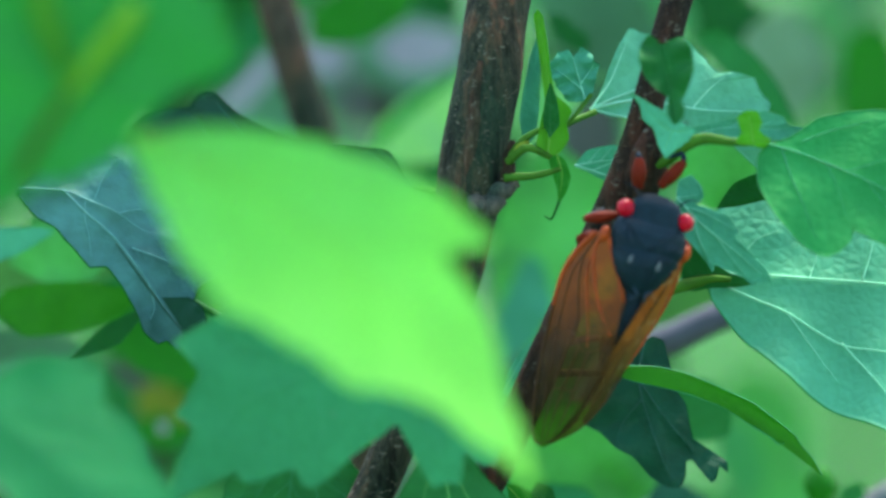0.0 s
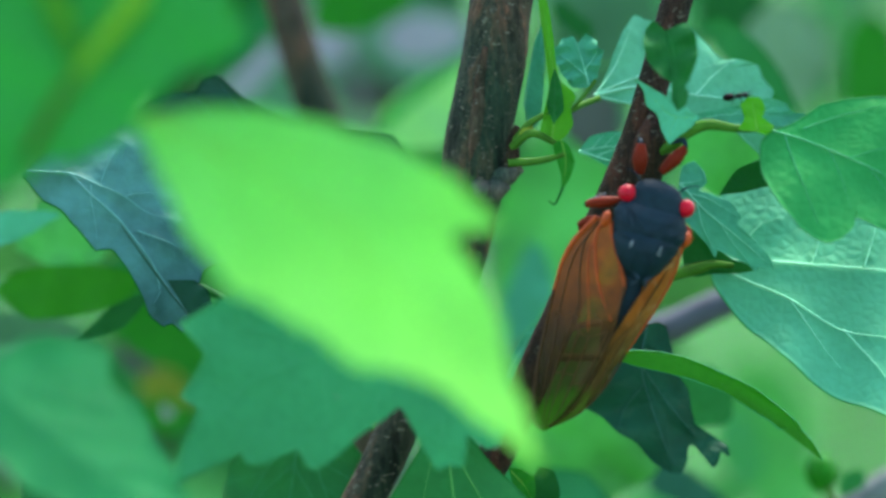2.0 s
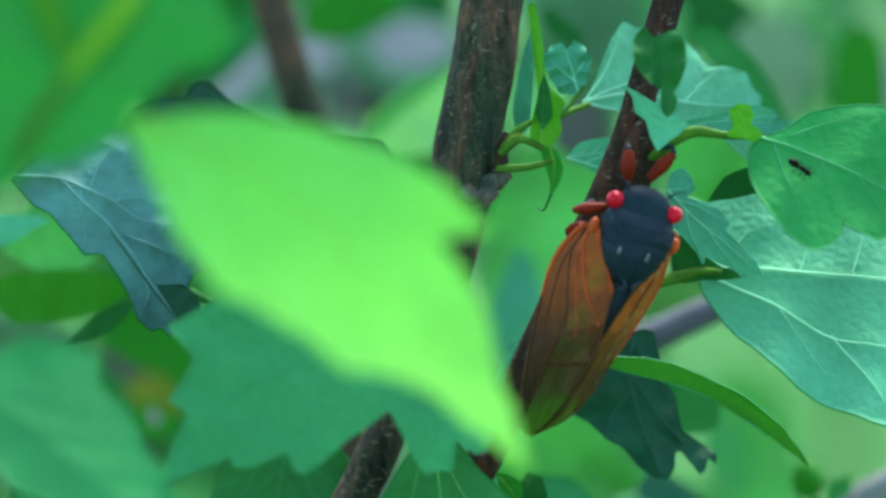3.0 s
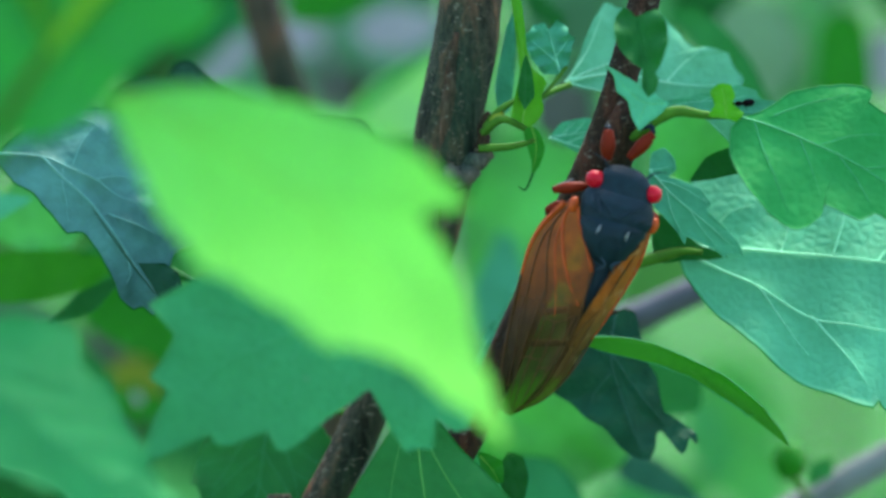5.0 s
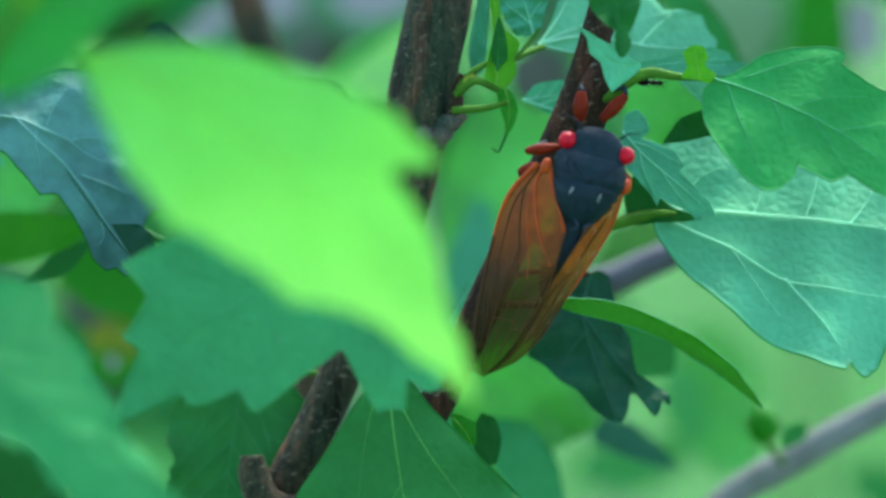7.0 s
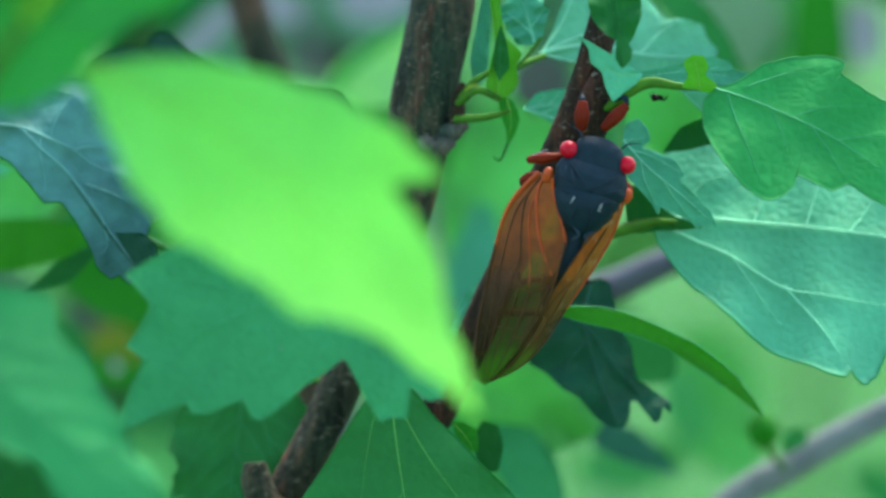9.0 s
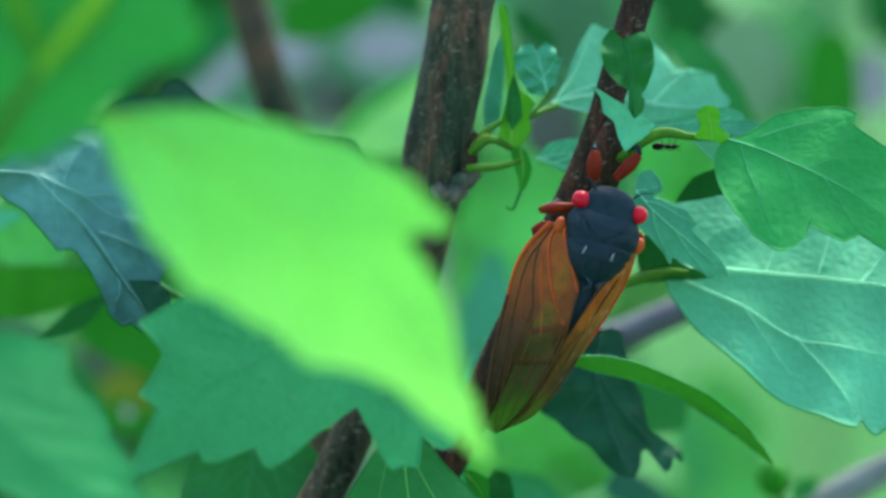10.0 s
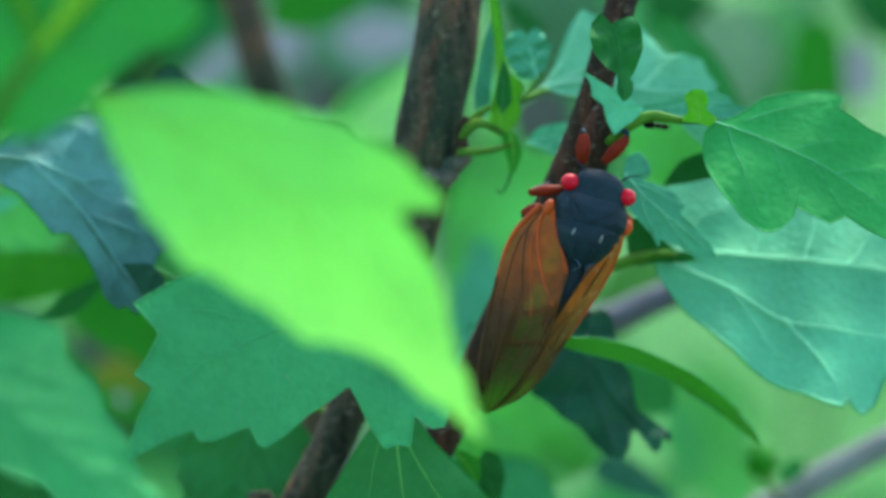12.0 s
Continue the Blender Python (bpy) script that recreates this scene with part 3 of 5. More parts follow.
leaf(front, V(-70.9, -85.0, -7.5), V(-33.7, -85.0, -38.7), [(0.05, 0.16), (0.16, 0.24), (0.25, 0.27), (0.31, 0.21), (0.39, 0.22), (0.47, 0.18), (0.57, 0.15), (0.70, 0.10), (0.84, 0.07), (1.00, -0.00), (0.80, -0.10), (0.68, -0.13), (0.51, -0.10), (0.35, -0.15), (0.13, -0.13)], LEAF_SOFT, VEIN_GREEN, label="blurred green toothed leaf, low in front",
     bend=0.06, fold=-0.06, teeth=(17, 0.03), ripple=0.006, pairs=4, rib=0.15, quilt=-0.002, seed=4.0, tilt=-30)
stalk(front, [V(-70.8, -85.0, -7.6), V(-80, -95, -8), V(-85, -106, -6)], [0.7, 0.8, 0.9])

# leaves on the thick branch
leaf(thick, V(-17.4, -28.0, 1.0), V(-26.3, -33.0, -22.2), [(-0.02, -0.30), (0.09, -0.61), (0.28, -0.81), (0.43, -0.93), (0.53, -1.00), (0.59, -0.89), (0.64, -0.81), (0.80, -0.82), (0.91, -0.85), (0.94, -0.73), (1.12, -0.74), (1.39, -0.72), (1.24, -0.58), (1.11, -0.46), (1.08, -0.42), (1.12, -0.37), (1.09, -0.29), (0.97, -0.17), (0.94, -0.13), (1.01, -0.05), (1.01, 0.00), (0.90, 0.08), (0.74, 0.16), (0.61, 0.25), (0.50, 0.32), (0.58, 0.42), (0.67, 0.52), (0.75, 0.64), (0.70, 0.70), (0.68, 0.77), (0.51, 0.73), (0.54, 0.85), (0.50, 0.91), (0.38, 0.91), (0.14, 0.73), (-0.02, 0.43)], LEAF_MID, VEIN_GREEN, label="cool green three-lobed leaf with toothed edge",
     tilt=-8, ripple=0.006, rib=0.17, seed=5.0, centre=0.2, off=0.1, sharp=0.3, quilt=-0.004, detail=220, rim=0.0, margin=(LEAF_FRESH, 0.06),
     ribs=[(0.80, [(0.04, -0.00), (0.25, -0.06), (0.34, -0.17), (0.54, -0.37), (0.73, -0.54), (1.08, -0.65)]), (0.60, [(0.04, -0.00), (0.32, -0.10), (0.50, -0.14), (0.65, -0.07), (0.87, -0.01)]), (0.60, [(0.02, 0.03), (0.16, 0.32), (0.36, 0.52), (0.54, 0.58), (0.66, 0.67)]), (0.50, [(0.01, -0.02), (0.36, -0.33), (0.40, -0.59), (0.51, -0.86)]), (0.35, [(0.48, 0.19), (0.54, 0.18), (0.63, 0.17)])])
for a, b in ((V(-24.4, -31.0, -12.0), V(-23.5, -31.0, -13.3)), (V(-23.7, -31.0, -11.8), V(-23.1, -31.0, -12.5))):
    part("scar", tube([a, a.lerp(b, 0.5), b], [0.1, 0.2, 0.08], 8, 6), LEAF_MIST, thick, "pale scratch on the leaf")
stalk(thick, [V(-17.5, -28.0, 0.8), V(-14.0, -8.0, 5.0), V(-7.9, 14.0, 3.5)], [0.6, 0.6, 0.8])
leaf(thick, V(-30.1, 26.0, -16.9), V(-34.3, 22.0, -46.6), [(0.15, -0.26), (0.27, -0.32), (0.43, -0.33), (0.52, -0.27), (0.64, -0.30), (0.89, -0.24), (1.00, -0.00), (0.88, 0.24), (0.63, 0.37), (0.18, 0.37), (0.03, 0.20)], LEAF_CURL, VEIN_GREEN, label="dark green toothed leaf in the shade",
     bend=0.05, fold=0.1, teeth=(18, 0.022), rib=0.07, margin=(VEIN_DEEP, 0.08), seed=6.0, quilt=-0.01)
stalk(thick, [V(-30.1, 26.0, -17.1), V(-24.1, 24.0, -16.9), V(-15.5, 18.0, -18.5)], [0.5, 0.6, 0.8])
leaf(thick, V(-70.5, 9.0, 20.3), V(-46.7, 7.0, -3.0), [(0.15, -0.01), (0.23, 0.01), (0.35, -0.00), (0.47, -0.01), (0.52, 0.04), (0.60, 0.03), (0.75, -0.01), (0.84, -0.05), (0.92, -0.04), (0.94, -0.01), (1.00, 0.00), (0.98, 0.06), (0.91, 0.12), (0.89, 0.21), (0.87, 0.26), (0.91, 0.40), (0.71, 0.53), (0.39, 0.57), (0.13, 0.48), (-0.00, 0.22), (-0.01, 0.08)], LEAF_GLOSSY, VEIN_BLUE, label="glossy dark blue-green folded leaf with raised veins",
     bend=0.05, ripple=0.03, teeth=(18, 0.008), rib=0.22, seed=7.0, tilt=-18, quilt=-0.025, rim=0.0, centre=0.55, off=0.2, margin=(LEAF_DEEP, 0.14), detail=190,
     ribs=[(1.00, [(-0.00, 0.02), (0.15, 0.15), (0.27, 0.19), (0.40, 0.24), (0.51, 0.26), (0.65, 0.32)]), (0.90, [(0.14, 0.15), (0.28, 0.14), (0.45, 0.15), (0.58, 0.13), (0.79, 0.09), (0.97, 0.06)]), (0.50, [(0.25, 0.17), (0.30, 0.12), (0.38, 0.07), (0.45, 0.01)]), (0.55, [(0.39, 0.24), (0.45, 0.33), (0.55, 0.39)]), (0.50, [(0.54, 0.17), (0.64, 0.21), (0.76, 0.26)]), (0.40, [(0.13, 0.39), (0.20, 0.41), (0.30, 0.41)]), (0.40, [(0.70, 0.11), (0.80, 0.05), (0.82, 0.00)]), (0.35, [(0.27, 0.21), (0.23, 0.30), (0.21, 0.39)])])
# this lobe's shade comes from its dark colour
leaf(thick, V(-49.0, 4.0, 4.5), V(-43.9, 4.0, -0.7), [(0.17, 0.17), (0.39, 0.39), (0.73, 0.44), (1.04, 0.27), (0.93, -0.20), (0.64, -0.14)], LEAF_DARK, VEIN_DARK, label="folded-back lobe of the glossy leaf, darkened for shade", veins=False, seed=73.0, sharp=0.3)
# shade in the fold, drawn as a thin dark strip
part("crease", tube([V(-55.7, 6.5, 12.5), V(-53.2, 6.5, 8.9), V(-49.3, 6.5, 3.5), V(-45.6, 6.5, -1.2)], [0.06, 0.14, 0.16, 0.08], 24, 6), LEAF_DARK, thick, "dark strip for the shade along the leaf's fold")
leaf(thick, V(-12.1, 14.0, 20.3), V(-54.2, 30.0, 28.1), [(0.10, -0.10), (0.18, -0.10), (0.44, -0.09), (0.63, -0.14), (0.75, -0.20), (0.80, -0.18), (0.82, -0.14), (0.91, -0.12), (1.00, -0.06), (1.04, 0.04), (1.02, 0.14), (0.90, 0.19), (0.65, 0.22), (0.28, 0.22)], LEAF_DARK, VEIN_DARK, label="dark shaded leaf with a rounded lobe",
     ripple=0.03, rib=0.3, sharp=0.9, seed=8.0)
stalk(thick, [V(-12.1, 14.0, 20.3), V(-8.8, 15.0, 19.5), V(-4.5, 15.0, 17.8)], [0.5, 0.6, 0.7])
stalk(thick, [V(-70.4, 9.5, 20.2), V(-60.9, 20.0, 13.0), V(-30.9, 24.0, -3.3), V(-11.3, 17.0, -6.7)], [0.6, 0.7, 0.8, 0.9], LEAF_DEEP)
# bud cluster at the knot
leaf(thick, V(7.9, 8.0, 23.9), V(6.7, 8.0, 46.0), [(0.09, 0.07), (0.23, 0.04), (0.41, -0.01), (0.62, -0.01), (0.81, 0.01), (0.96, 0.03), (1.00, 0.00), (0.96, -0.03), (0.77, -0.05), (0.58, -0.06), (0.43, -0.08), (0.35, -0.16), (0.31, -0.18), (0.23, -0.14), (0.13, -0.15), (0.05, -0.09)], LEAF_BUD, VEIN_LIME, label="narrow lime-green bud leaf", fold=0.2, rib=0.15, seed=9.0, centre=0.2, off=-0.02, sharp=0.5,
     ribs=[(0.80, [(0.02, -0.00), (0.28, -0.04), (0.54, -0.04), (0.89, -0.01)])])
leaf(thick, V(8.2, 6.0, 27.1), V(8.4, 5.0, 35.2), [(0.28, 0.13), (0.74, 0.08), (1.00, -0.00), (0.70, -0.12), (0.24, -0.17)], LEAF_DEEP, VEIN_DEEP, label="small dark bud scale", fold=0.3, pairs=2, rib=0.15, seed=9.5)
leaf(thick, V(9.1, 8.0, 24.9), V(9.3, 8.0, 17.4), [(0.14, -0.14), (0.48, -0.07), (0.81, 0.02), (1.00, 0.00), (0.82, 0.15), (0.49, 0.27), (0.15, 0.17)], LEAF_EDGE, VEIN_LIME, label="shrivelled hanging bud leaf", fold=0.3, rib=0.12, seed=10.0, ribs=[(0.80, [(0.03, 0.02), (0.43, 0.10), (0.87, 0.04)])])
stalk(thick, [V(9.6, 8.0, 18.2), V(9.0, 8.0, 16.6), V(8.2, 8.0, 15.2), V(7.3, 8.0, 15.7)], [0.35, 0.25, 0.22, 0.12], LEAF_DEEP, "withered_tip")
stalk(thick, [V(2.9, 8.0, 24.5), V(4.1, 8.0, 25.8), V(5.0, 8.0, 26.8)], [0.5, 1.1, 0.4], LEAF_YELLOW, "bud_scale")
leaf(thick, V(4.6, 17.0, 26.1), V(6.7, 17.0, 42.1), [(0.25, 0.08), (0.57, 0.07), (0.84, 0.05), (1.00, 0.00), (0.69, -0.06), (0.33, -0.09), (0.09, -0.08)], LEAF_TEAL, VEIN_GREEN, label="green narrow leaf behind the knot", veins=False, seed=11.0)
leaf(thick, V(13.9, 12.0, 32.5), V(11.7, 12.0, 39.2), [(0.13, 0.39), (0.51, 0.51), (0.94, 0.57), (1.16, 0.26), (1.16, 0.04), (0.99, -0.03), (1.10, -0.22), (0.96, -0.41), (0.77, -0.40), (0.66, -0.49), (0.39, -0.32), (0.18, -0.20)], LEAF_TEAL, VEIN_PALE, label="small crinkled pale young leaf", ripple=0.1, teeth=(13, 0.05), rib=0.15, seed=13.0, rim=0.0, centre=0.55, off=0.05, sharp=0.35, quilt=-0.05,
     ribs=[(0.80, [(0.06, 0.04), (0.53, 0.01), (0.93, 0.00)]), (0.50, [(0.28, 0.03), (0.60, 0.23), (0.85, 0.40)]), (0.50, [(0.40, 0.01), (0.57, -0.23), (0.68, -0.37)])])
for path, radii in (([V(2.0, 9.0, 23.7), V(4.9, 7.0, 25.7), V(8.5, 8.0, 24.2)], [0.9, 0.8, 0.6]),
                    ([V(1.5, 9.0, 21.4), V(6.5, 8.0, 21.7), V(10.8, 8.0, 22.9)], [0.9, 0.7, 0.5]),
                    ([V(2.4, 9.0, 24.5), V(4.5, 8.0, 27.0), V(7.9, 8.0, 29.0)], [0.8, 0.7, 0.4]),
                    ([V(8.7, 9.0, 27.8), V(11.7, 12.0, 29.6), V(15.1, 15.0, 31.0)], [0.5, 0.6, 0.6]),
                    ([V(10.4, 10.0, 28.6), V(12.9, 11.0, 31.5), V(14.5, 12.0, 33.6)], [0.4, 0.4, 0.4])):
    stalk(thick, path, radii)

# leaves on the thin branch
leaf(thin, V(31.0, 14.0, 6.6), V(72.2, 14.0, 2.7), [(0.03, -0.08), (0.12, -0.18), (0.23, -0.27), (0.34, -0.35), (0.45, -0.41), (0.55, -0.45), (0.67, -0.50), (0.74, -0.50), (0.76, -0.47), (0.77, -0.48), (0.81, -0.50), (0.85, -0.47), (0.92, -0.29), (1.00, -0.00), (0.90, 0.15), (0.69, 0.28), (0.48, 0.32), (0.27, 0.35), (0.19, 0.38), (0.14, 0.37), (0.08, 0.32), (0.03, 0.25), (0.01, 0.15)], LEAF_COOL, VEIN_PALE, label="large pale blue-green leaf underside with raised veins",
     bend=0.06, fold=-0.05, ripple=0.03, teeth=(20, 0.008), rib=0.27, seed=14.0, tilt=-26, quilt=-0.010, rim=0.0, margin=(LEAF_MID, 0.16), detail=190,
     ribs=[(1.00, [(0.00, 0.00), (0.23, 0.01), (0.51, 0.01), (0.71, 0.01), (0.94, 0.00)]), (0.80, [(0.03, -0.02), (0.30, -0.12), (0.51, -0.21), (0.74, -0.23), (0.94, -0.23)]), (0.55, [(0.50, -0.20), (0.59, -0.29), (0.67, -0.38), (0.72, -0.44)]), (0.40, [(0.30, -0.12), (0.39, -0.22), (0.50, -0.33)]), (0.50, [(0.56, 0.02), (0.58, 0.10), (0.60, 0.21)]), (0.50, [(0.72, 0.01), (0.76, 0.07), (0.80, 0.15)]), (0.40, [(0.12, 0.07), (0.18, 0.14), (0.27, 0.18)]), (0.35, [(0.37, 0.01), (0.39, 0.09), (0.39, 0.17)])])
stalk(thin, [V(34.7, 12.2, 5.9), V(31.8, 11.8, 6.1), V(28.8, 11.5, 5.4), V(25.4, 10.0, 4.6), V(22.3, 8.6, 3.8)], [0.5, 0.8, 1.3, 1.3, 1.2])
stalk(thin, [V(22.6, 8.7, 3.9), V(17.0, 7.0, 2.4), V(11.0, 6.0, 2.6)], [1.2, 1.3, 1.5], BARK_YOUNG, "spur")
leaf(thin, V(39.7, -3.0, 25.5), V(70.9, -8.0, 7.5), [(-0.01, -0.05), (0.04, -0.14), (0.12, -0.21), (0.22, -0.26), (0.34, -0.29), (0.42, -0.29), (0.47, -0.26), (0.49, -0.19), (0.48, -0.15), (0.55, -0.14), (0.63, -0.13), (0.67, -0.07), (0.76, -0.07), (0.88, -0.07), (1.00, 0.00), (0.87, 0.22), (0.66, 0.31), (0.50, 0.29), (0.41, 0.30), (0.40, 0.34), (0.35, 0.35), (0.28, 0.33), (0.21, 0.28), (0.12, 0.19), (0.09, 0.13), (0.06, 0.07)], LEAF_LOBE, VEIN_GREEN, label="broad green lobed leaf beside the cicada",
     bend=0.05, fold=0.05, ripple=0.03, teeth=(22, 0.006), rib=0.2, seed=15.0, tilt=-24, quilt=-0.006, rim=0.0, centre=0.42, off=0.03, margin=(LEAF_FRESH, 0.07), detail=190,
     ribs=[(1.00, [(0.00, 0.00), (0.13, 0.03), (0.33, 0.05), (0.59, 0.06), (0.87, 0.03)]), (0.60, [(0.06, 0.01), (0.16, -0.08), (0.30, -0.19), (0.38, -0.25)]), (0.55, [(0.11, 0.07), (0.19, 0.17), (0.27, 0.25), (0.36, 0.33)]), (0.40, [(0.24, 0.05), (0.34, -0.03), (0.44, -0.12)]), (0.40, [(0.41, 0.06), (0.55, 0.00), (0.63, -0.05)]), (0.35, [(0.33, 0.05), (0.42, 0.14), (0.55, 0.23)]), (0.35, [(0.54, 0.06), (0.63, 0.14), (0.73, 0.19)])])
stalk(thin, [V(19.6, 3.0, 22.1), V(25.0, -1.0, 23.3), V(27.1, -3.0, 25.1), V(30.3, -4.0, 26.5), V(34.8, -4.0, 25.9), V(40.1, -3.0, 25.7)], [1.0, 1.0, 1.15, 1.15, 0.75, 0.55])
leaf(thin, V(27.2, 4.0, 25.9), V(45.3, 4.0, 28.0), [(0.11, 0.11), (0.30, 0.13), (0.53, 0.15), (0.72, 0.17), (0.85, 0.11), (0.89, 0.04), (1.00, 0.00), (0.93, -0.07), (0.74, -0.08), (0.42, -0.00), (0.20, 0.06)], LEAF_COOL, VEIN_PALE, label="light green leaf along the stalk",
     ripple=0.03, rib=0.1, seed=26.0, teeth=(14, 0.01), fold=0.1, off=0.06, ribs=[(0.80, [(0.01, 0.01), (0.25, 0.08), (0.57, 0.06), (0.88, -0.01)]), (0.50, [(0.39, 0.07), (0.53, 0.12), (0.69, 0.13)]), (0.50, [(0.61, 0.05), (0.73, 0.08), (0.84, 0.08)])])
leaf(thin, V(33.1, 5.0, 27.7), V(39.6, 5.0, 21.3), [(0.31, 0.20), (0.63, 0.33), (1.00, 0.00), (0.53, -0.03)], LEAF_MINT, VEIN_PALE, label="pale leaf edge below the stalk", pairs=1, rib=0.1, seed=27.0)
leaf(thin, V(37.4, -7.0, 25.3), V(37.0, -7.0, 30.2), [(0.12, 0.49), (0.44, 0.30), (0.86, 0.38), (1.06, 0.08), (0.98, -0.25), (0.64, -0.35), (0.43, -0.25), (0.12, -0.56), (-0.11, -0.32)], LEAF_BUD, VEIN_LIME, label="tiny bright lime stipule", rib=0.12, seed=16.0,
     ribs=[(0.80, [(0.08, -0.04), (0.58, -0.02), (0.92, 0.01)])])
# shade on the large leaf, built as two dark green pieces
leaf(thin, V(32.6, 11.0, 16.4), V(42.5, 11.0, 19.2), [(0.34, 0.27), (0.75, 0.31), (1.04, 0.13), (0.97, -0.10), (0.68, -0.08), (0.32, -0.06)], LEAF_DEEP, VEIN_DEEP, label="dark piece standing for shade on the large leaf", veins=False, seed=71.0)
leaf(thin, V(27.2, 12.5, 6.8), V(38.5, 12.5, 5.3), [(-0.07, 0.38), (0.12, 0.42), (0.37, 0.25), (0.61, 0.10), (1.00, 0.00), (0.71, -0.09), (0.42, -0.13), (0.21, -0.20), (0.07, -0.18)], LEAF_DEEP, VEIN_DEEP, label="dark piece standing for shade on the large leaf", veins=False, seed=72.0)
leaf(thin, V(26.5, 1.0, 18.3), V(40.3, 1.0, 5.3), [(-0.06, 0.10), (-0.02, 0.19), (0.09, 0.18), (0.16, 0.13), (0.15, 0.045), (0.24, 0.09), (0.40, 0.15), (0.54, 0.12), (0.54, 0.07), (0.73, 0.06), (0.88, 0.05), (1.00, 0.00), (0.90, -0.07), (0.90, -0.11), (0.81, -0.11), (0.66, -0.16), (0.57, -0.19), (0.60, -0.24), (0.50, -0.21), (0.24, -0.19), (0.10, -0.14)], LEAF_TEAL, VEIN_PALE, label="small pale toothed leaf beside the cicada's head",
     ripple=0.03, rib=0.16, seed=17.0, quilt=-0.012, centre=0.12, off=-0.04, sharp=0.35, margin=(LEAF_COOL, 0.1), detail=180,
     ribs=[(0.90, [(0.01, -0.01), (0.27, -0.03), (0.61, -0.01), (0.96, -0.00)]), (0.50, [(0.11, -0.02), (0.25, 0.05), (0.50, 0.11)]), (0.50, [(0.21, -0.03), (0.36, -0.13), (0.54, -0.20)]), (0.40, [(0.44, -0.02), (0.60, -0.06), (0.80, -0.09)]), (0.40, [(0.01, -0.01), (0.08, 0.07), (0.13, 0.14)])])
leaf(thin, V(14.3, 16.0, 31.4), V(40.9, 18.0, 30.8), [(0.03, 0.04), (0.08, 0.15), (0.13, 0.29), (0.19, 0.41), (0.23, 0.46), (0.33, 0.43), (0.44, 0.41), (0.57, 0.37), (0.66, 0.29), (0.72, 0.22), (0.82, 0.21), (0.92, 0.18), (0.95, 0.12), (1.01, 0.04), (1.00, 0.00), (0.86, -0.12), (0.57, -0.12), (0.29, -0.06), (0.13, -0.04)], LEAF_MINT, VEIN_MINT, label="pale blue-green leaf behind the thin stem",
     bend=0.05, ripple=0.04, teeth=(18, 0.010), rib=0.3, seed=18.0, quilt=-0.012, tilt=-10, centre=0.45, off=0.12,
     ribs=[(0.90, [(0.00, 0.00), (0.25, 0.05), (0.63, 0.00), (0.95, -0.01)]), (0.80, [(0.00, 0.00), (0.13, 0.06), (0.27, 0.12), (0.50, 0.25)]), (0.70, [(0.00, 0.00), (0.13, -0.03), (0.25, -0.06)]), (0.60, [(0.02, 0.02), (0.11, 0.15), (0.20, 0.36)]), (0.40, [(0.57, 0.01), (0.67, 0.12), (0.76, 0.19)])])
leaf(thin, V(11.9, 16.0, 23.1), V(21.7, 16.0, 20.0), [(0.11, 0.26), (0.48, 0.45), (0.86, 0.32), (1.00, 0.00), (0.56, -0.09)], LEAF_PALE, VEIN_PALE, label="small pale leaf behind the thin stem", pairs=2, rib=0.25, seed=19.0)
leaf(thin, V(29.3, -4.0, 27.6), V(19.9, -4.0, 33.3), [(0.28, 0.05), (0.53, 0.00), (0.80, -0.01), (1.00, 0.00), (0.82, 0.07), (0.68, 0.22), (0.50, 0.25), (0.34, 0.40), (0.16, 0.51), (0.10, 0.34), (0.03, 0.20)], LEAF_PALE, VEIN_OLIVE, label="small pale leaf across the stem", rib=0.07, seed=20.0, sharp=0.4, off=-0.02, margin=(LEAF_FRESH, 0.07),
     ribs=[(0.80, [(0.03, 0.02), (0.30, 0.16), (0.65, 0.10), (0.92, 0.01)]), (0.50, [(0.26, 0.16), (0.24, 0.34), (0.19, 0.47)])])
leaf(thin, V(24.3, -9.0, 40.1), V(26.0, -11.0, 28.5), [(-0.12, -0.12), (0.00, -0.25), (0.19, -0.30), (0.38, -0.27), (0.58, -0.14), (0.69, -0.00), (0.88, -0.06), (1.01, -0.00), (0.96, 0.11), (0.83, 0.16), (0.77, 0.11), (0.66, 0.20), (0.45, 0.33), (0.18, 0.35), (-0.03, 0.27), (-0.02, 0.14)], LEAF_CURL, VEIN_DEEP, label="small dark green curled leaf on the stem",
     fold=0.7, ripple=0.14, rib=0.1, seed=21.0, off=0.03, ribs=[(0.80, [(0.02, 0.02), (0.28, 0.06), (0.63, 0.03), (0.94, 0.01)])])
leaf(thin, V(16.9, 10.0, -7.9), V(47.8, 15.0, -23.2), [(0.02, 0.05), (0.15, 0.11), (0.27, 0.14), (0.42, 0.15), (0.46, 0.15), (0.60, 0.15), (0.75, 0.12), (0.83, 0.10), (0.86, 0.08), (0.93, 0.05), (1.00, 0.00), (0.90, 0.04), (0.81, 0.06), (0.77, 0.04), (0.73, 0.05), (0.64, 0.06), (0.49, 0.08), (0.36, 0.07), (0.24, 0.05), (0.11, 0.02)], LEAF_BLADE, VEIN_LIME, label="narrow curved green leaf seen edge-on",
     ripple=0.0, veins=False, thick=0.5, seed=22.0, centre=0.45, off=0.11, sharp=0.5, margin=(VEIN_GREEN, 0.08))
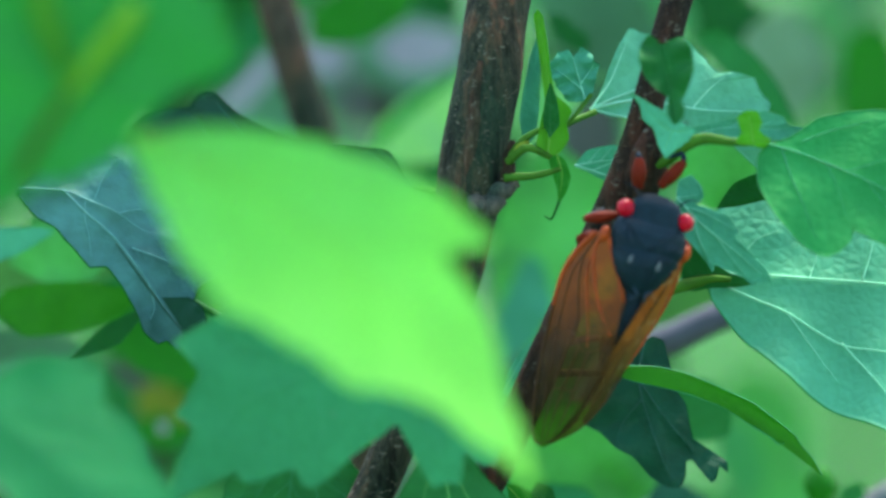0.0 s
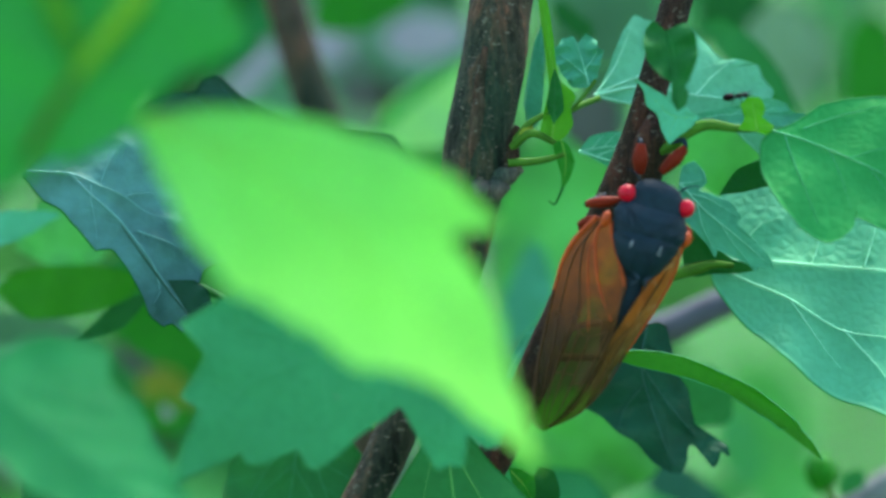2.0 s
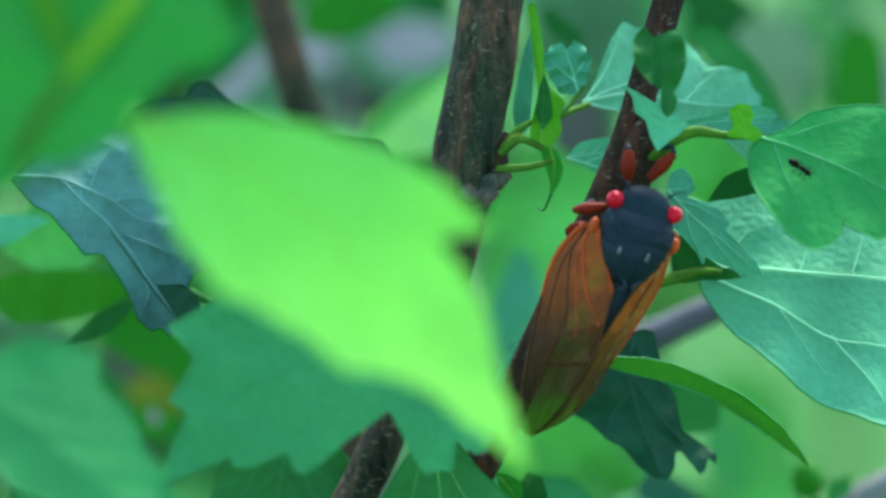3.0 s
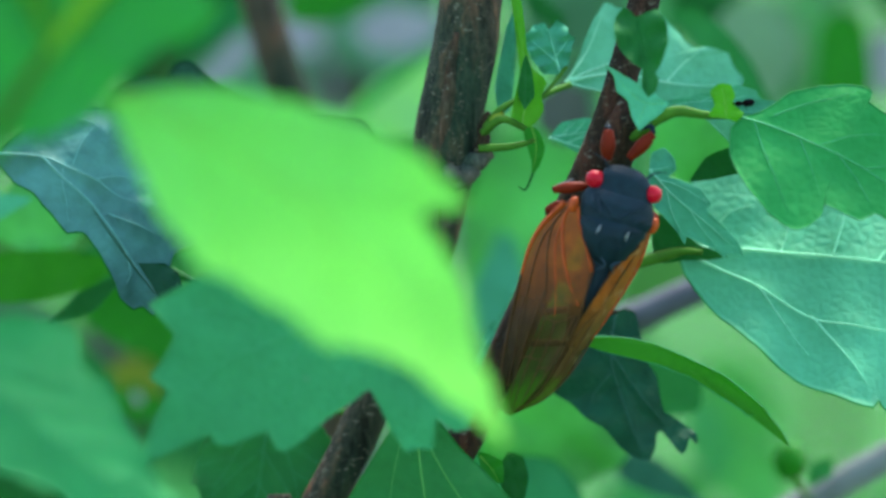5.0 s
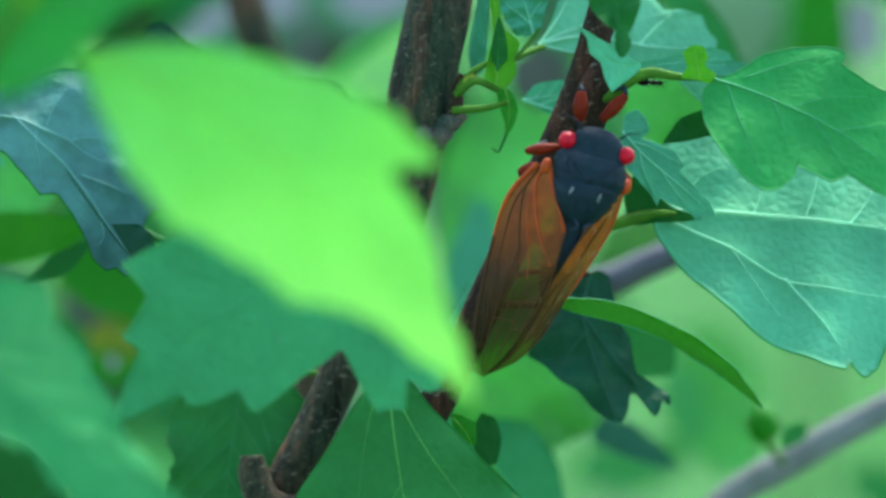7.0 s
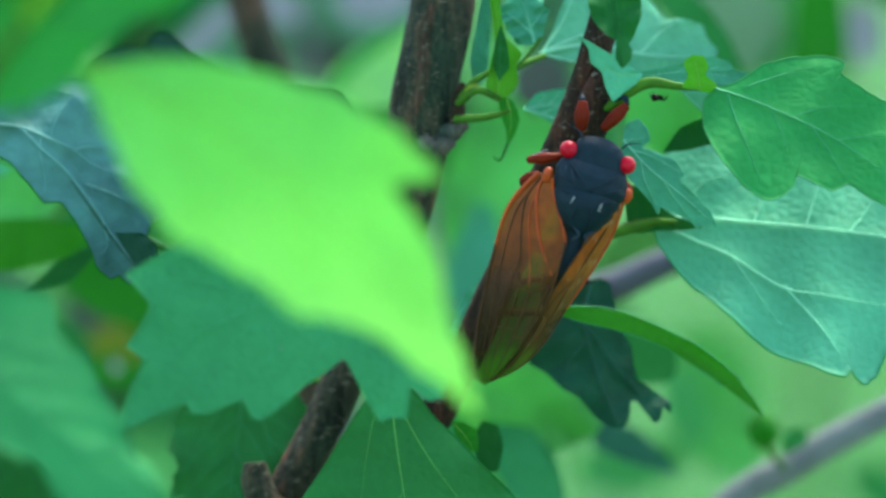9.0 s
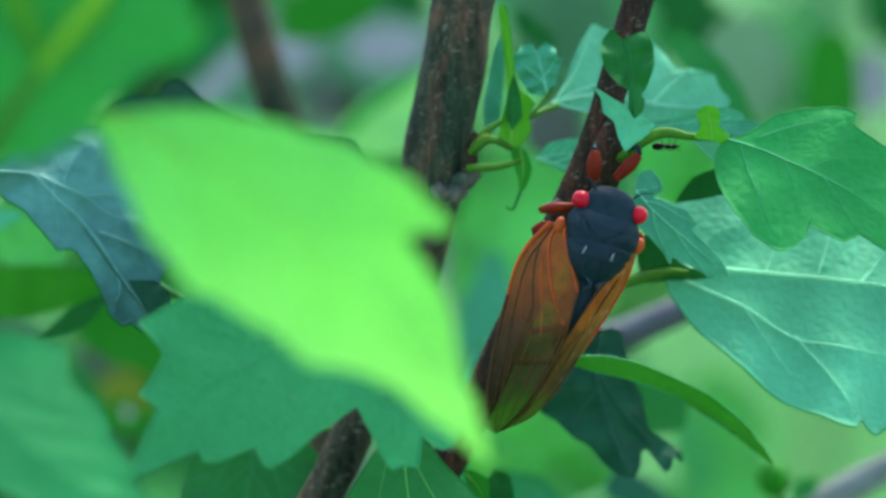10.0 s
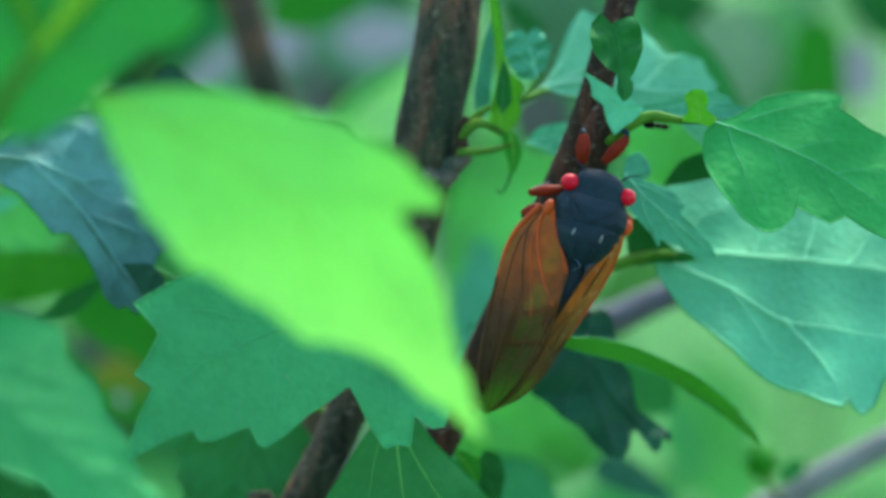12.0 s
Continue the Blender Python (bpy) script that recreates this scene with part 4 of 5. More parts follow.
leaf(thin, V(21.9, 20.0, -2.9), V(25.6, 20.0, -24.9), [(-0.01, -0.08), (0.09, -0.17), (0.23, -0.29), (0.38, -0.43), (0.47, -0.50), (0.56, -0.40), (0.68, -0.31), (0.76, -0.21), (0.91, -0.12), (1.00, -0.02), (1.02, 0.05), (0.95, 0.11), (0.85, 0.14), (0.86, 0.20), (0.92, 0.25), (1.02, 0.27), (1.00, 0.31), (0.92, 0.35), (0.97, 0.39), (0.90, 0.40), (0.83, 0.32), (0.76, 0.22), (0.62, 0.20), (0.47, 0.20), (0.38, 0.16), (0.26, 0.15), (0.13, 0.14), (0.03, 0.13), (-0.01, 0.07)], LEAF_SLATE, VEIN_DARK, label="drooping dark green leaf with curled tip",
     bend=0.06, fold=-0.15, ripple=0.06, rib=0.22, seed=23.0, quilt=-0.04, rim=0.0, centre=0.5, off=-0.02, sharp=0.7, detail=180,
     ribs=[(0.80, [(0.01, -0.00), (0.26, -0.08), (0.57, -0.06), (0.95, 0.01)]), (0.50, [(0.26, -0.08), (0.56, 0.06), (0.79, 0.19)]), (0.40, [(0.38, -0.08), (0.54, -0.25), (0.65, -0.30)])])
stalk(thin, [V(21.9, 20.0, -3.0), V(14.9, 16.0, -2.5), V(8.9, 8.0, -3.3)], [0.6, 0.7, 0.8], BARK_YOUNG)
stalk(thin, [V(17.5, 10.0, -7.6), V(13.1, 9.0, -7.5), V(6.8, 7.0, -7.4)], [0.6, 0.7, 0.8], BARK_YOUNG)
leaf(thin, V(-8.3, -3.0, -16.3), V(-5.0, -6.0, -45.2), [(0.08, -0.09), (0.13, -0.14), (0.29, -0.27), (0.45, -0.40), (0.61, -0.53), (0.82, -0.61), (0.99, -0.35), (1.00, 0.00), (1.06, 0.50), (0.88, 0.69), (0.67, 0.55), (0.51, 0.42), (0.35, 0.30), (0.23, 0.20), (0.07, 0.10)], LEAF_WEDGE, VEIN_OLIVE, label="broad green wedge-shaped leaf with pale ribs",
     fold=-0.06, ripple=0.02, rib=0.13, seed=24.0, centre=0.6, quilt=-0.006,
     ribs=[(1.00, [(0.03, 0.00), (0.37, 0.00), (0.66, 0.01), (0.94, 0.01)]), (0.75, [(0.06, 0.02), (0.23, 0.06), (0.48, 0.17), (0.69, 0.29), (0.93, 0.40)]), (0.40, [(0.05, -0.03), (0.25, -0.11), (0.49, -0.18), (0.69, -0.22)]), (0.30, [(0.66, 0.01), (0.78, 0.12), (0.88, 0.18)]), (0.30, [(0.60, 0.01), (0.72, -0.08), (0.84, -0.12)])])
stalk(thin, [V(-8.3, -3.0, -16.5), V(-5.0, 6.0, -22.1), V(-1.8, 11.0, -25.5)], [0.5, 0.55, 0.6], LEAF_DEEP)
leaf(thin, V(1.1, 8.0, -23.6), V(4.6, 8.0, -29.0), [(0.17, 0.19), (0.50, 0.36), (0.92, 0.11), (0.80, -0.07), (0.50, -0.18)], LEAF_EDGE, VEIN_LIME, label="small fresh green leaf low on the stem", rib=0.09, seed=25.0,
     ribs=[(0.80, [(0.11, 0.00), (0.50, 0.06), (0.87, 0.04)])])
leaf(thin, V(5.7, 16.0, -23.7), V(7.4, 16.0, -31.8), [(0.22, -0.20), (0.63, -0.26), (0.91, -0.19), (0.96, 0.06), (0.53, 0.26), (0.15, 0.23)], LEAF_DEEP, VEIN_DEEP, label="small dark leaf behind the stem", veins=False, seed=74.0)
leaf(thin, V(0.7, 13.0, -10.7), V(5.2, 13.0, -2.8), [(0.40, 0.10), (0.74, 0.08), (1.00, -0.00), (0.73, -0.10), (0.39, -0.12), (0.06, -0.10)], LEAF_PALE, VEIN_PALE, label="pale leaf beside the lower stem", rib=0.12, seed=75.0, ribs=[(0.70, [(0.05, 0.01), (0.48, 0.01), (0.94, -0.00)])])


# ---- the branch behind, out of focus ----
def build_back_branch():
    br = thing("shrub_branch", W(0, 60, 0), "grey smooth branch behind, out of focus", "branch", "shrub branches")
    pts = [W(0, 60, -10), W(-20, 70, 600), V(10, 90, -118), V(41.6, 74.0, -41.9), V(57.1, 74.0, -31.2), V(70.0, 74.0, -24.1), V(86.1, 74.0, -15.5), V(146, 75, 58), V(190, 120, 200)]
    part("stem", tube(pts, [7, 6, 4, 2.45, 2.45, 2.4, 2.35, 2.0, 1.2], 120, 16, 0.04), BARK_GREY, br)
    part("twig", tube([V(11, 90, -117), V(15.7, 76.0, -10.6), V(29.1, 74.0, -2.9), V(38.0, 74.0, 1.2), V(55.0, 76.0, 9.9)], [2.8, 2.6, 2.45, 2.35, 1.9], 60, 12, 0.04), BARK_DUSK, br)
    part("stem", tube([W(-30, 120, -10), W(-50, 130, 700), V(-21.7, 97.0, 1.9), V(-28.1, 95.0, 28.3), V(-30.9, 95.0, 38.2), V(-34.4, 95.0, 50.1), V(-70, 110, 190)], [7, 6, 3.5, 3.3, 3.25, 3.15, 2], 90, 14, 0.06), BARK_OLD, br)
    part("bud", ball(V(50.1, 66.0, -26.6), 2.6, 2.6, 3.0, None, 14, 9, 0.2), LEAF_EDGE, br)
    stalk(br, [V(50.1, 66.0, -28.0), V(51.5, 65.0, -30.5), V(53.9, 72.0, -32.9)], [0.8, 0.7, 0.7])
    leaf(br, V(53.1, 66.0, -30.8), V(56.5, 66.0, -26.2), [(0.49, 0.37), (1.00, -0.00), (0.72, -0.31)], LEAF_MATURE, VEIN_GREEN, veins=False, seed=31.0)
    leaf(br, V(-21.5, 130.0, 26.4), V(-1.8, 130.0, 41.8), [(0.25, 0.11), (0.56, 0.11), (0.80, 0.05), (1.00, 0.00), (0.83, -0.37), (0.49, -0.38), (0.22, -0.24)], LEAF_WAN, VEIN_LIME, label="pale lime leaf behind the stem", fold=0.15, veins=False, seed=32.0)
    # darker half of the folded leaf: an added leaf, shade in its colour
    leaf(br, V(-20.8, 118.0, 26.3), V(-4.1, 118.0, 40.2), [(0.31, 0.11), (0.59, 0.11), (0.90, 0.04), (1.00, -0.00), (0.72, -0.00), (0.44, -0.00), (0.13, -0.02)], LEAF_GLOW, VEIN_LIME, label="second leaf laid over the pale leaf's shaded upper half", veins=False, seed=64.0)
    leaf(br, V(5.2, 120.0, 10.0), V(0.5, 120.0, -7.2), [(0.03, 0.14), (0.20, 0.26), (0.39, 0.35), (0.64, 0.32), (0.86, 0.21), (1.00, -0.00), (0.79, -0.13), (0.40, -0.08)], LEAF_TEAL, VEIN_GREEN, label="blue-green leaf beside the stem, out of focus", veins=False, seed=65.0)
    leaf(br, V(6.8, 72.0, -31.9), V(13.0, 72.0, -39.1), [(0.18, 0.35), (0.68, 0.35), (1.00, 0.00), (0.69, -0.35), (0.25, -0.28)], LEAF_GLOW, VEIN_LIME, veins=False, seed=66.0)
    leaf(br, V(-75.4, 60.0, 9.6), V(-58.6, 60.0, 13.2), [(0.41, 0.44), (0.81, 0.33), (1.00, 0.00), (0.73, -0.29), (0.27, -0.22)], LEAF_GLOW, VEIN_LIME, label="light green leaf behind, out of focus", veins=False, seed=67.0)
    leaf(br, V(11.1, 110.0, 31.7), V(19.5, 110.0, 29.4), [(0.39, 0.38), (0.88, 0.35), (1.11, -0.30), (0.68, -0.71), (0.16, -0.50)], LEAF_BROWN, VEIN_DARK, veins=False, seed=69.0)
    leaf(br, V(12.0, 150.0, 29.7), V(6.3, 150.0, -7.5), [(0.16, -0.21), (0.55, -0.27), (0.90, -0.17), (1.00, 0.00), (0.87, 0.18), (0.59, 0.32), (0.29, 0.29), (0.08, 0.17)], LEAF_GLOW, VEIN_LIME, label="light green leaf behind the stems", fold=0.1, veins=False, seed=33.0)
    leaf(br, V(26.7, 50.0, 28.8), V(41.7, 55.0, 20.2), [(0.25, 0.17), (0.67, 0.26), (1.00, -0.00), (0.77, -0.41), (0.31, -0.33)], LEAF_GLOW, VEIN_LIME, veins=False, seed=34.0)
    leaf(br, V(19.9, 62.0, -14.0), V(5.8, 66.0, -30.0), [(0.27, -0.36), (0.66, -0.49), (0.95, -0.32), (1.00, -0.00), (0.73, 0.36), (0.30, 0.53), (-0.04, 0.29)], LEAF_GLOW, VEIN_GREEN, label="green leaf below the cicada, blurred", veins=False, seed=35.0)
    leaf(br, V(6.0, 60.0, -25.0), V(19.0, 60.0, -40.5), [(0.28, 0.24), (0.61, 0.23), (1.00, 0.00), (0.74, -0.20), (0.32, -0.17)], LEAF_MID, VEIN_GREEN, veins=False, seed=36.0)
    leaf(br, V(23.0, 84.0, -25.1), V(37.4, 84.0, -34.1), [(0.36, 0.13), (0.75, 0.10), (1.00, 0.00), (0.54, -0.16), (0.19, -0.20)], LEAF_DUSK, VEIN_GREEN, veins=False, seed=37.0)
    leaf(br, V(26.0, 60.0, -10.5), V(35.7, 60.0, -18.4), [(0.34, 0.37), (0.76, 0.35), (1.00, 0.00), (0.66, -0.37), (0.29, -0.30)], LEAF_MATURE, VEIN_GREEN, veins=False, seed=38.0)
    leaf(br, V(-77.7, 50.0, 2.8), V(-53.7, 50.0, 4.8), [(0.12, 0.11), (0.41, 0.13), (0.70, 0.10), (1.00, 0.00), (0.79, -0.14), (0.53, -0.20), (0.20, -0.19)], LEAF_BLADE, VEIN_LIME, label="fresh green leaf blade behind", veins=False, seed=39.0)
    leaf(br, V(-64.7, 34.0, -5.1), V(-52.7, 34.0, 2.8), [(0.50, 0.10), (1.00, 0.00), (0.55, -0.15)], LEAF_DEEP, VEIN_DARK, veins=False, seed=40.0)
    leaf(br, V(-86.6, 44.0, 12.0), V(-67.1, 44.0, 14.7), [(0.59, 0.09), (1.00, 0.00), (0.69, -0.14), (0.33, -0.19)], LEAF_PALE, VEIN_PALE, label="pale leaf tip behind", veins=False, seed=41.0)
    leaf(br, V(-64.5, 120.0, 1.0), V(-47.8, 120.0, -11.1), [(0.30, 0.27), (0.80, 0.35), (1.00, -0.00), (0.58, -0.19), (0.19, -0.19)], LEAF_EDGE, VEIN_DEEP, veins=False, seed=42.0)
    leaf(br, V(-60.8, 120.0, -18.5), V(-49.6, 120.0, -18.5), [(0.50, 0.33), (1.00, 0.00), (0.58, -0.25)], LEAF_EDGE, VEIN_GREEN, veins=False, seed=43.0)
    leaf(br, V(34.0, 140.0, 60.0), V(40.4, 140.0, 40.1), [(0.16, 0.33), (0.47, 0.27), (0.64, 0.43), (0.73, 0.19), (1.00, 0.00), (0.81, -0.13), (0.81, -0.29), (0.52, -0.16), (0.23, -0.17)], LEAF_DEEP, VEIN_DEEP, veins=False, seed=44.0, sharp=0.3)
    leaf(br, V(64.7, 170.0, 48.7), V(65.6, 170.0, 32.1), [(0.34, -0.20), (0.81, -0.18), (1.09, -0.02), (0.78, 0.18), (0.31, 0.24)], LEAF_DEEP, VEIN_DEEP, veins=False, seed=45.0)
    leaf(br, V(69.1, 180.0, 39.3), V(76.0, 180.0, 38.3), [(-0.08, 0.56), (0.44, 0.92), (0.93, 0.49), (0.98, -0.36), (0.39, -0.73)], LEAF_LILAC, VEIN_DARK, label="grey-lilac blur made as a leaf, out of focus", veins=False, seed=46.0)
    leaf(br, V(70.5, 170.0, 57.4), V(79.2, 170.0, 43.8), [(0.19, 0.30), (0.71, 0.33), (1.00, 0.00), (0.70, -0.24), (0.29, -0.22)], LEAF_DEEP, VEIN_DEEP, veins=False, seed=68.0)
    leaf(br, V(43.8, 300.0, -12.8), V(58.9, 300.0, -34.4), [(0.27, 0.31), (0.69, 0.27), (1.00, 0.00), (0.85, -0.29), (0.38, -0.32)], LEAF_GLOW, VEIN_GREEN, veins=False, seed=61.0)
    leaf(br, V(72.8, 260.0, -39.6), V(89.5, 260.0, -48.0), [(0.25, 0.25), (0.75, 0.25), (1.00, 0.00), (0.50, -0.25)], LEAF_MATURE, VEIN_GREEN, veins=False, seed=62.0)
    leaf(br, V(-72.9, 40.0, -25.8), V(-56.5, 40.0, -41.3), [(0.36, 0.18), (0.73, 0.17), (1.00, 0.00), (0.67, -0.26), (0.29, -0.31)], LEAF_DEEP, VEIN_DEEP, veins=False, seed=63.0)
    # leaf shapes added to stand for the unidentified lilac patches
    leaf(br, V(-33.5, 192.0, 51.4), V(-25.7, 192.0, 42.4), [(0.24, 0.34), (0.72, 0.31), (1.00, 0.00), (0.76, -0.40), (0.31, -0.28)], LEAF_LILAC, VEIN_DARK, label="grey-lilac blur made as a leaf, out of focus", veins=False, seed=51.0)
    leaf(br, V(-20.8, 192.0, 46.3), V(-4.0, 192.0, 46.1), [(0.35, 0.24), (0.82, 0.18), (1.00, -0.00), (0.65, -0.24), (0.24, -0.24)], LEAF_LILAC, VEIN_DARK, label="grey-lilac blur made as a leaf, out of focus", veins=False, seed=52.0)
    leaf(br, V(-49.5, 192.0, 34.9), V(-36.6, 192.0, 45.5), [(0.37, 0.07), (0.80, 0.13), (1.00, 0.00), (0.78, -0.12), (0.31, -0.18)], LEAF_LILAC, VEIN_DARK, label="grey-lilac blur made as a leaf, out of focus", veins=False, seed=53.0)
    leaf(br, V(-35.2, 300.0, 63.8), V(-21.3, 300.0, 57.2), [(0.39, 0.33), (0.82, 0.22), (1.00, 0.00), (0.61, -0.33), (0.24, -0.35)], LEAF_GLOW, VEIN_DEEP, veins=False, seed=54.0)
    leaf(br, V(-28.4, 280.0, 56.5), V(-14.7, 280.0, 48.9), [(0.35, 0.34), (0.90, 0.33), (1.00, 0.00), (0.61, -0.28), (0.22, -0.27)], LEAF_FRESH, VEIN_DEEP, veins=False, seed=55.0)
    leaf(br, V(-32.3, 300.0, 40.1), V(-16.2, 300.0, 35.6), [(0.44, 0.35), (0.85, 0.29), (1.00, -0.00), (0.66, -0.22), (0.19, -0.22)], LEAF_BROWN, VEIN_DARK, veins=False, seed=56.0)
    leaf(br, V(37.2, 190.0, 36.6), V(59.0, 190.0, 41.2), [(0.28, 0.44), (0.76, 0.55), (0.98, 0.32), (1.00, 0.00), (0.65, -0.33), (0.20, -0.32)], LEAF_SAGE, VEIN_GREEN, label="grey-green leaf, out of focus", veins=False, seed=57.0)
    leaf(br, V(-64.3, 150.0, -3.7), V(-54.8, 150.0, -9.4), [(0.30, 0.33), (0.82, 0.29), (1.00, 0.00), (0.69, -0.49), (0.22, -0.37)], LEAF_BROWN, VEIN_DARK, veins=False, seed=58.0)
    leaf(br, V(-60.5, 150.0, -11.4), V(-51.9, 150.0, -19.0), [(0.26, 0.34), (0.72, 0.31), (1.00, -0.00), (0.63, -0.33), (0.22, -0.25)], LEAF_YELLOW, VEIN_LIME, label="yellowing leaf, out of focus", veins=False, seed=59.0)
    leaf(br, V(12.9, 140.0, -39.6), V(19.5, 140.0, -43.4), [(0.23, 0.35), (0.70, 0.40), (1.00, -0.00), (0.52, -0.42), (0.18, -0.32)], LEAF_YELLOW, VEIN_LIME, label="yellowing leaf, out of focus", veins=False, seed=60.0)
    leaf(br, V(-31.1, 140.0, 46.3), V(-12.1, 140.0, 53.5), [(0.14, 0.17), (0.52, 0.29), (1.00, 0.00), (0.81, -0.15), (0.47, -0.20), (0.19, -0.14)], LEAF_EDGE, VEIN_LIME, veins=False, seed=81.0)
    leaf(br, V(-14.0, 140.0, 54.5), V(-6.6, 140.0, 48.8), [(0.26, 0.32), (0.81, 0.42), (1.00, 0.00), (0.70, -0.10), (0.40, -0.20)], LEAF_DEEP, VEIN_DEEP, veins=False, seed=83.0)
    leaf(br, V(31.2, 70.0, 44.0), V(47.4, 70.0, 29.2), [(0.12, 0.16), (0.40, 0.19), (0.68, 0.15), (1.00, 0.00), (0.81, -0.06), (0.58, -0.05), (0.31, -0.05)], LEAF_MATURE, VEIN_GREEN, veins=False, seed=84.0)
    leaf(br, V(62.6, 150.0, 47.7), V(63.7, 150.0, 20.1), [(0.10, -0.11), (0.37, -0.15), (0.68, -0.14), (1.00, 0.00), (0.70, 0.15), (0.39, 0.19), (0.08, 0.15)], LEAF_EDGE, VEIN_GREEN, veins=False, seed=85.0)
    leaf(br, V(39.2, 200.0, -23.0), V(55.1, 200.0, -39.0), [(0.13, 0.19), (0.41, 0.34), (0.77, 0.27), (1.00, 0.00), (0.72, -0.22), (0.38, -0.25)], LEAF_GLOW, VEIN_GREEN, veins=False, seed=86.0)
    leaf(br, V(22.4, 210.0, -39.2), V(43.5, 210.0, -33.2), [(0.19, 0.18), (0.58, 0.19), (1.00, -0.00), (0.79, -0.23), (0.36, -0.25)], LEAF_FRESH, VEIN_GREEN, label="pale green leaf, far out of focus", veins=False, seed=87.0)
    leaf(br, V(39.7, 170.0, -17.7), V(46.0, 170.0, -33.2), [(0.16, -0.22), (0.56, -0.32), (0.91, -0.21), (0.77, 0.06), (0.38, 0.16)], LEAF_FRESH, VEIN_GREEN, veins=False, seed=88.0)
    leaf(br, V(8.7, 85.0, 47.7), V(15.0, 85.0, 41.8), [(0.12, 0.18), (0.45, 0.21), (0.86, 0.23), (1.00, 0.00), (0.64, -0.15), (0.29, -0.16)], LEAF_DEEP, VEIN_GREEN, veins=False, seed=91.0)
    leaf(br, V(7.5, 190.0, 57.7), V(27.1, 190.0, 40.8), [(0.15, 0.23), (0.58, 0.44), (0.91, 0.28), (1.00, -0.00), (0.76, -0.25), (0.41, -0.30), (0.15, -0.17)], LEAF_OLIVE, VEIN_GREEN, veins=False, seed=92.0)
    leaf(br, V(14.2, 120.0, 36.9), V(20.2, 120.0, 26.7), [(0.09, 0.31), (0.50, 0.39), (0.88, 0.25), (1.00, 0.00), (0.79, -0.28), (0.32, -0.23)], LEAF_OLIVE, VEIN_GREEN, veins=False, seed=93.0)
    leaf(br, V(-55.2, 110.0, -16.6), V(-53.3, 110.0, -18.1), [(0.10, 0.38), (0.71, 0.37), (1.00, 0.00), (0.62, -0.40)], LEAF_LILAC, VEIN_GREEN, veins=False, seed=94.0)
    leaf(br, V(24.8, 150.0, -1.7), V(39.1, 150.0, 2.6), [(0.31, 0.37), (0.81, 0.36), (1.00, 0.00), (0.67, -0.10), (0.26, -0.14)], LEAF_MOSS, VEIN_GREEN, veins=False, seed=95.0)
    leaf(br, V(-83.6, 95.0, 9.5), V(-60.4, 95.0, 8.3), [(0.07, 0.22), (0.62, 0.23), (1.00, 0.00), (0.71, -0.12), (0.09, -0.17)], LEAF_MOSS, VEIN_GREEN, veins=False, seed=96.0)
    leaf(br, V(-84.4, 105.0, -3.3), V(-66.5, 105.0, -3.4), [(0.10, 0.15), (0.62, 0.14), (1.00, 0.00), (0.82, -0.13), (0.10, -0.18)], LEAF_OLIVE, VEIN_GREEN, veins=False, seed=97.0)
    return br


build_back_branch()


def build_back_shrub():
    """More of the shrub further back: thin stems from the ground with leaves along them, all out of focus."""
    rnd = random.Random(21)
    br = thing("shrub", W(0, 330, 0), "leafy green shrub growth behind, out of focus", "shrub")
    kinds = (LEAF_MATURE, LEAF_SOFT, LEAF_DEEP, LEAF_MIST, LEAF_FRESH, LEAF_GLOW, LEAF_EDGE)
    for i in range(17):
        d = rnd.uniform(200, 620)
        px = rnd.uniform(-1.15, 0.35) if i % 6 else rnd.uniform(0.6, 1.2)
        wide = 75 * (1 + d / 1000)
        mid = V(px * wide, d, 0)
        lean = rnd.uniform(-0.25, 0.25)
        top = mid + Vector((lean * 0.15, 0.05, 0.15))
        foot = Vector((mid.x - lean * 0.2 + rnd.uniform(-0.05, 0.05), mid.y - rnd.uniform(0.0, 0.08), -0.01))
        path = [foot, foot.lerp(mid, 0.55) + Vector((rnd.uniform(-0.02, 0.02), 0, 0)), mid - Vector((lean * 0.06, 0, 0.08)), mid, top]
        stem = part("stem", tube(path, [3.4, 2.6, 1.7, 1.4, 0.6], 50, 7, 0.04), BARK_GREY if i % 3 else BARK_YOUNG, br)
        run = spline(path[2:], 60)
        for k in range(13):
            q = run[rnd.randrange(2, 59)]
            rise = (q.z - mid.z) / 0.08
            if px > 0.1 and rise < 0.1 + 0.3 * rnd.random():
                continue
            side = rnd.choice((-1, 1))
            a, size = rnd.uniform(-1.1, 0.5), rnd.uniform(20, 36)
            out = SLOPE @ Vector((math.cos(a) * side, rnd.uniform(-0.4, 0.4), math.sin(a)))
            base = q + out * 0.008
            stalk(br, [q, q + out * 0.004, base + out * 0.001], [0.6, 0.5, 0.5], n=6)
            w = rnd.uniform(0.28, 0.45)
            leaf(br, base, base + out * size / 1000, [(0.15, w * 0.7), (0.4, w), (0.7, w * 0.7), (1.0, 0.0), (0.7, -w * 0.7), (0.4, -w), (0.15, -w * 0.7)],
                 rnd.choice(kinds), VEIN_GREEN, veins=False, tilt=rnd.uniform(-45, 20), bend=0.1, fold=0.1, seed=float(i * 20 + k), detail=48, sharp=0.9)


build_back_shrub()


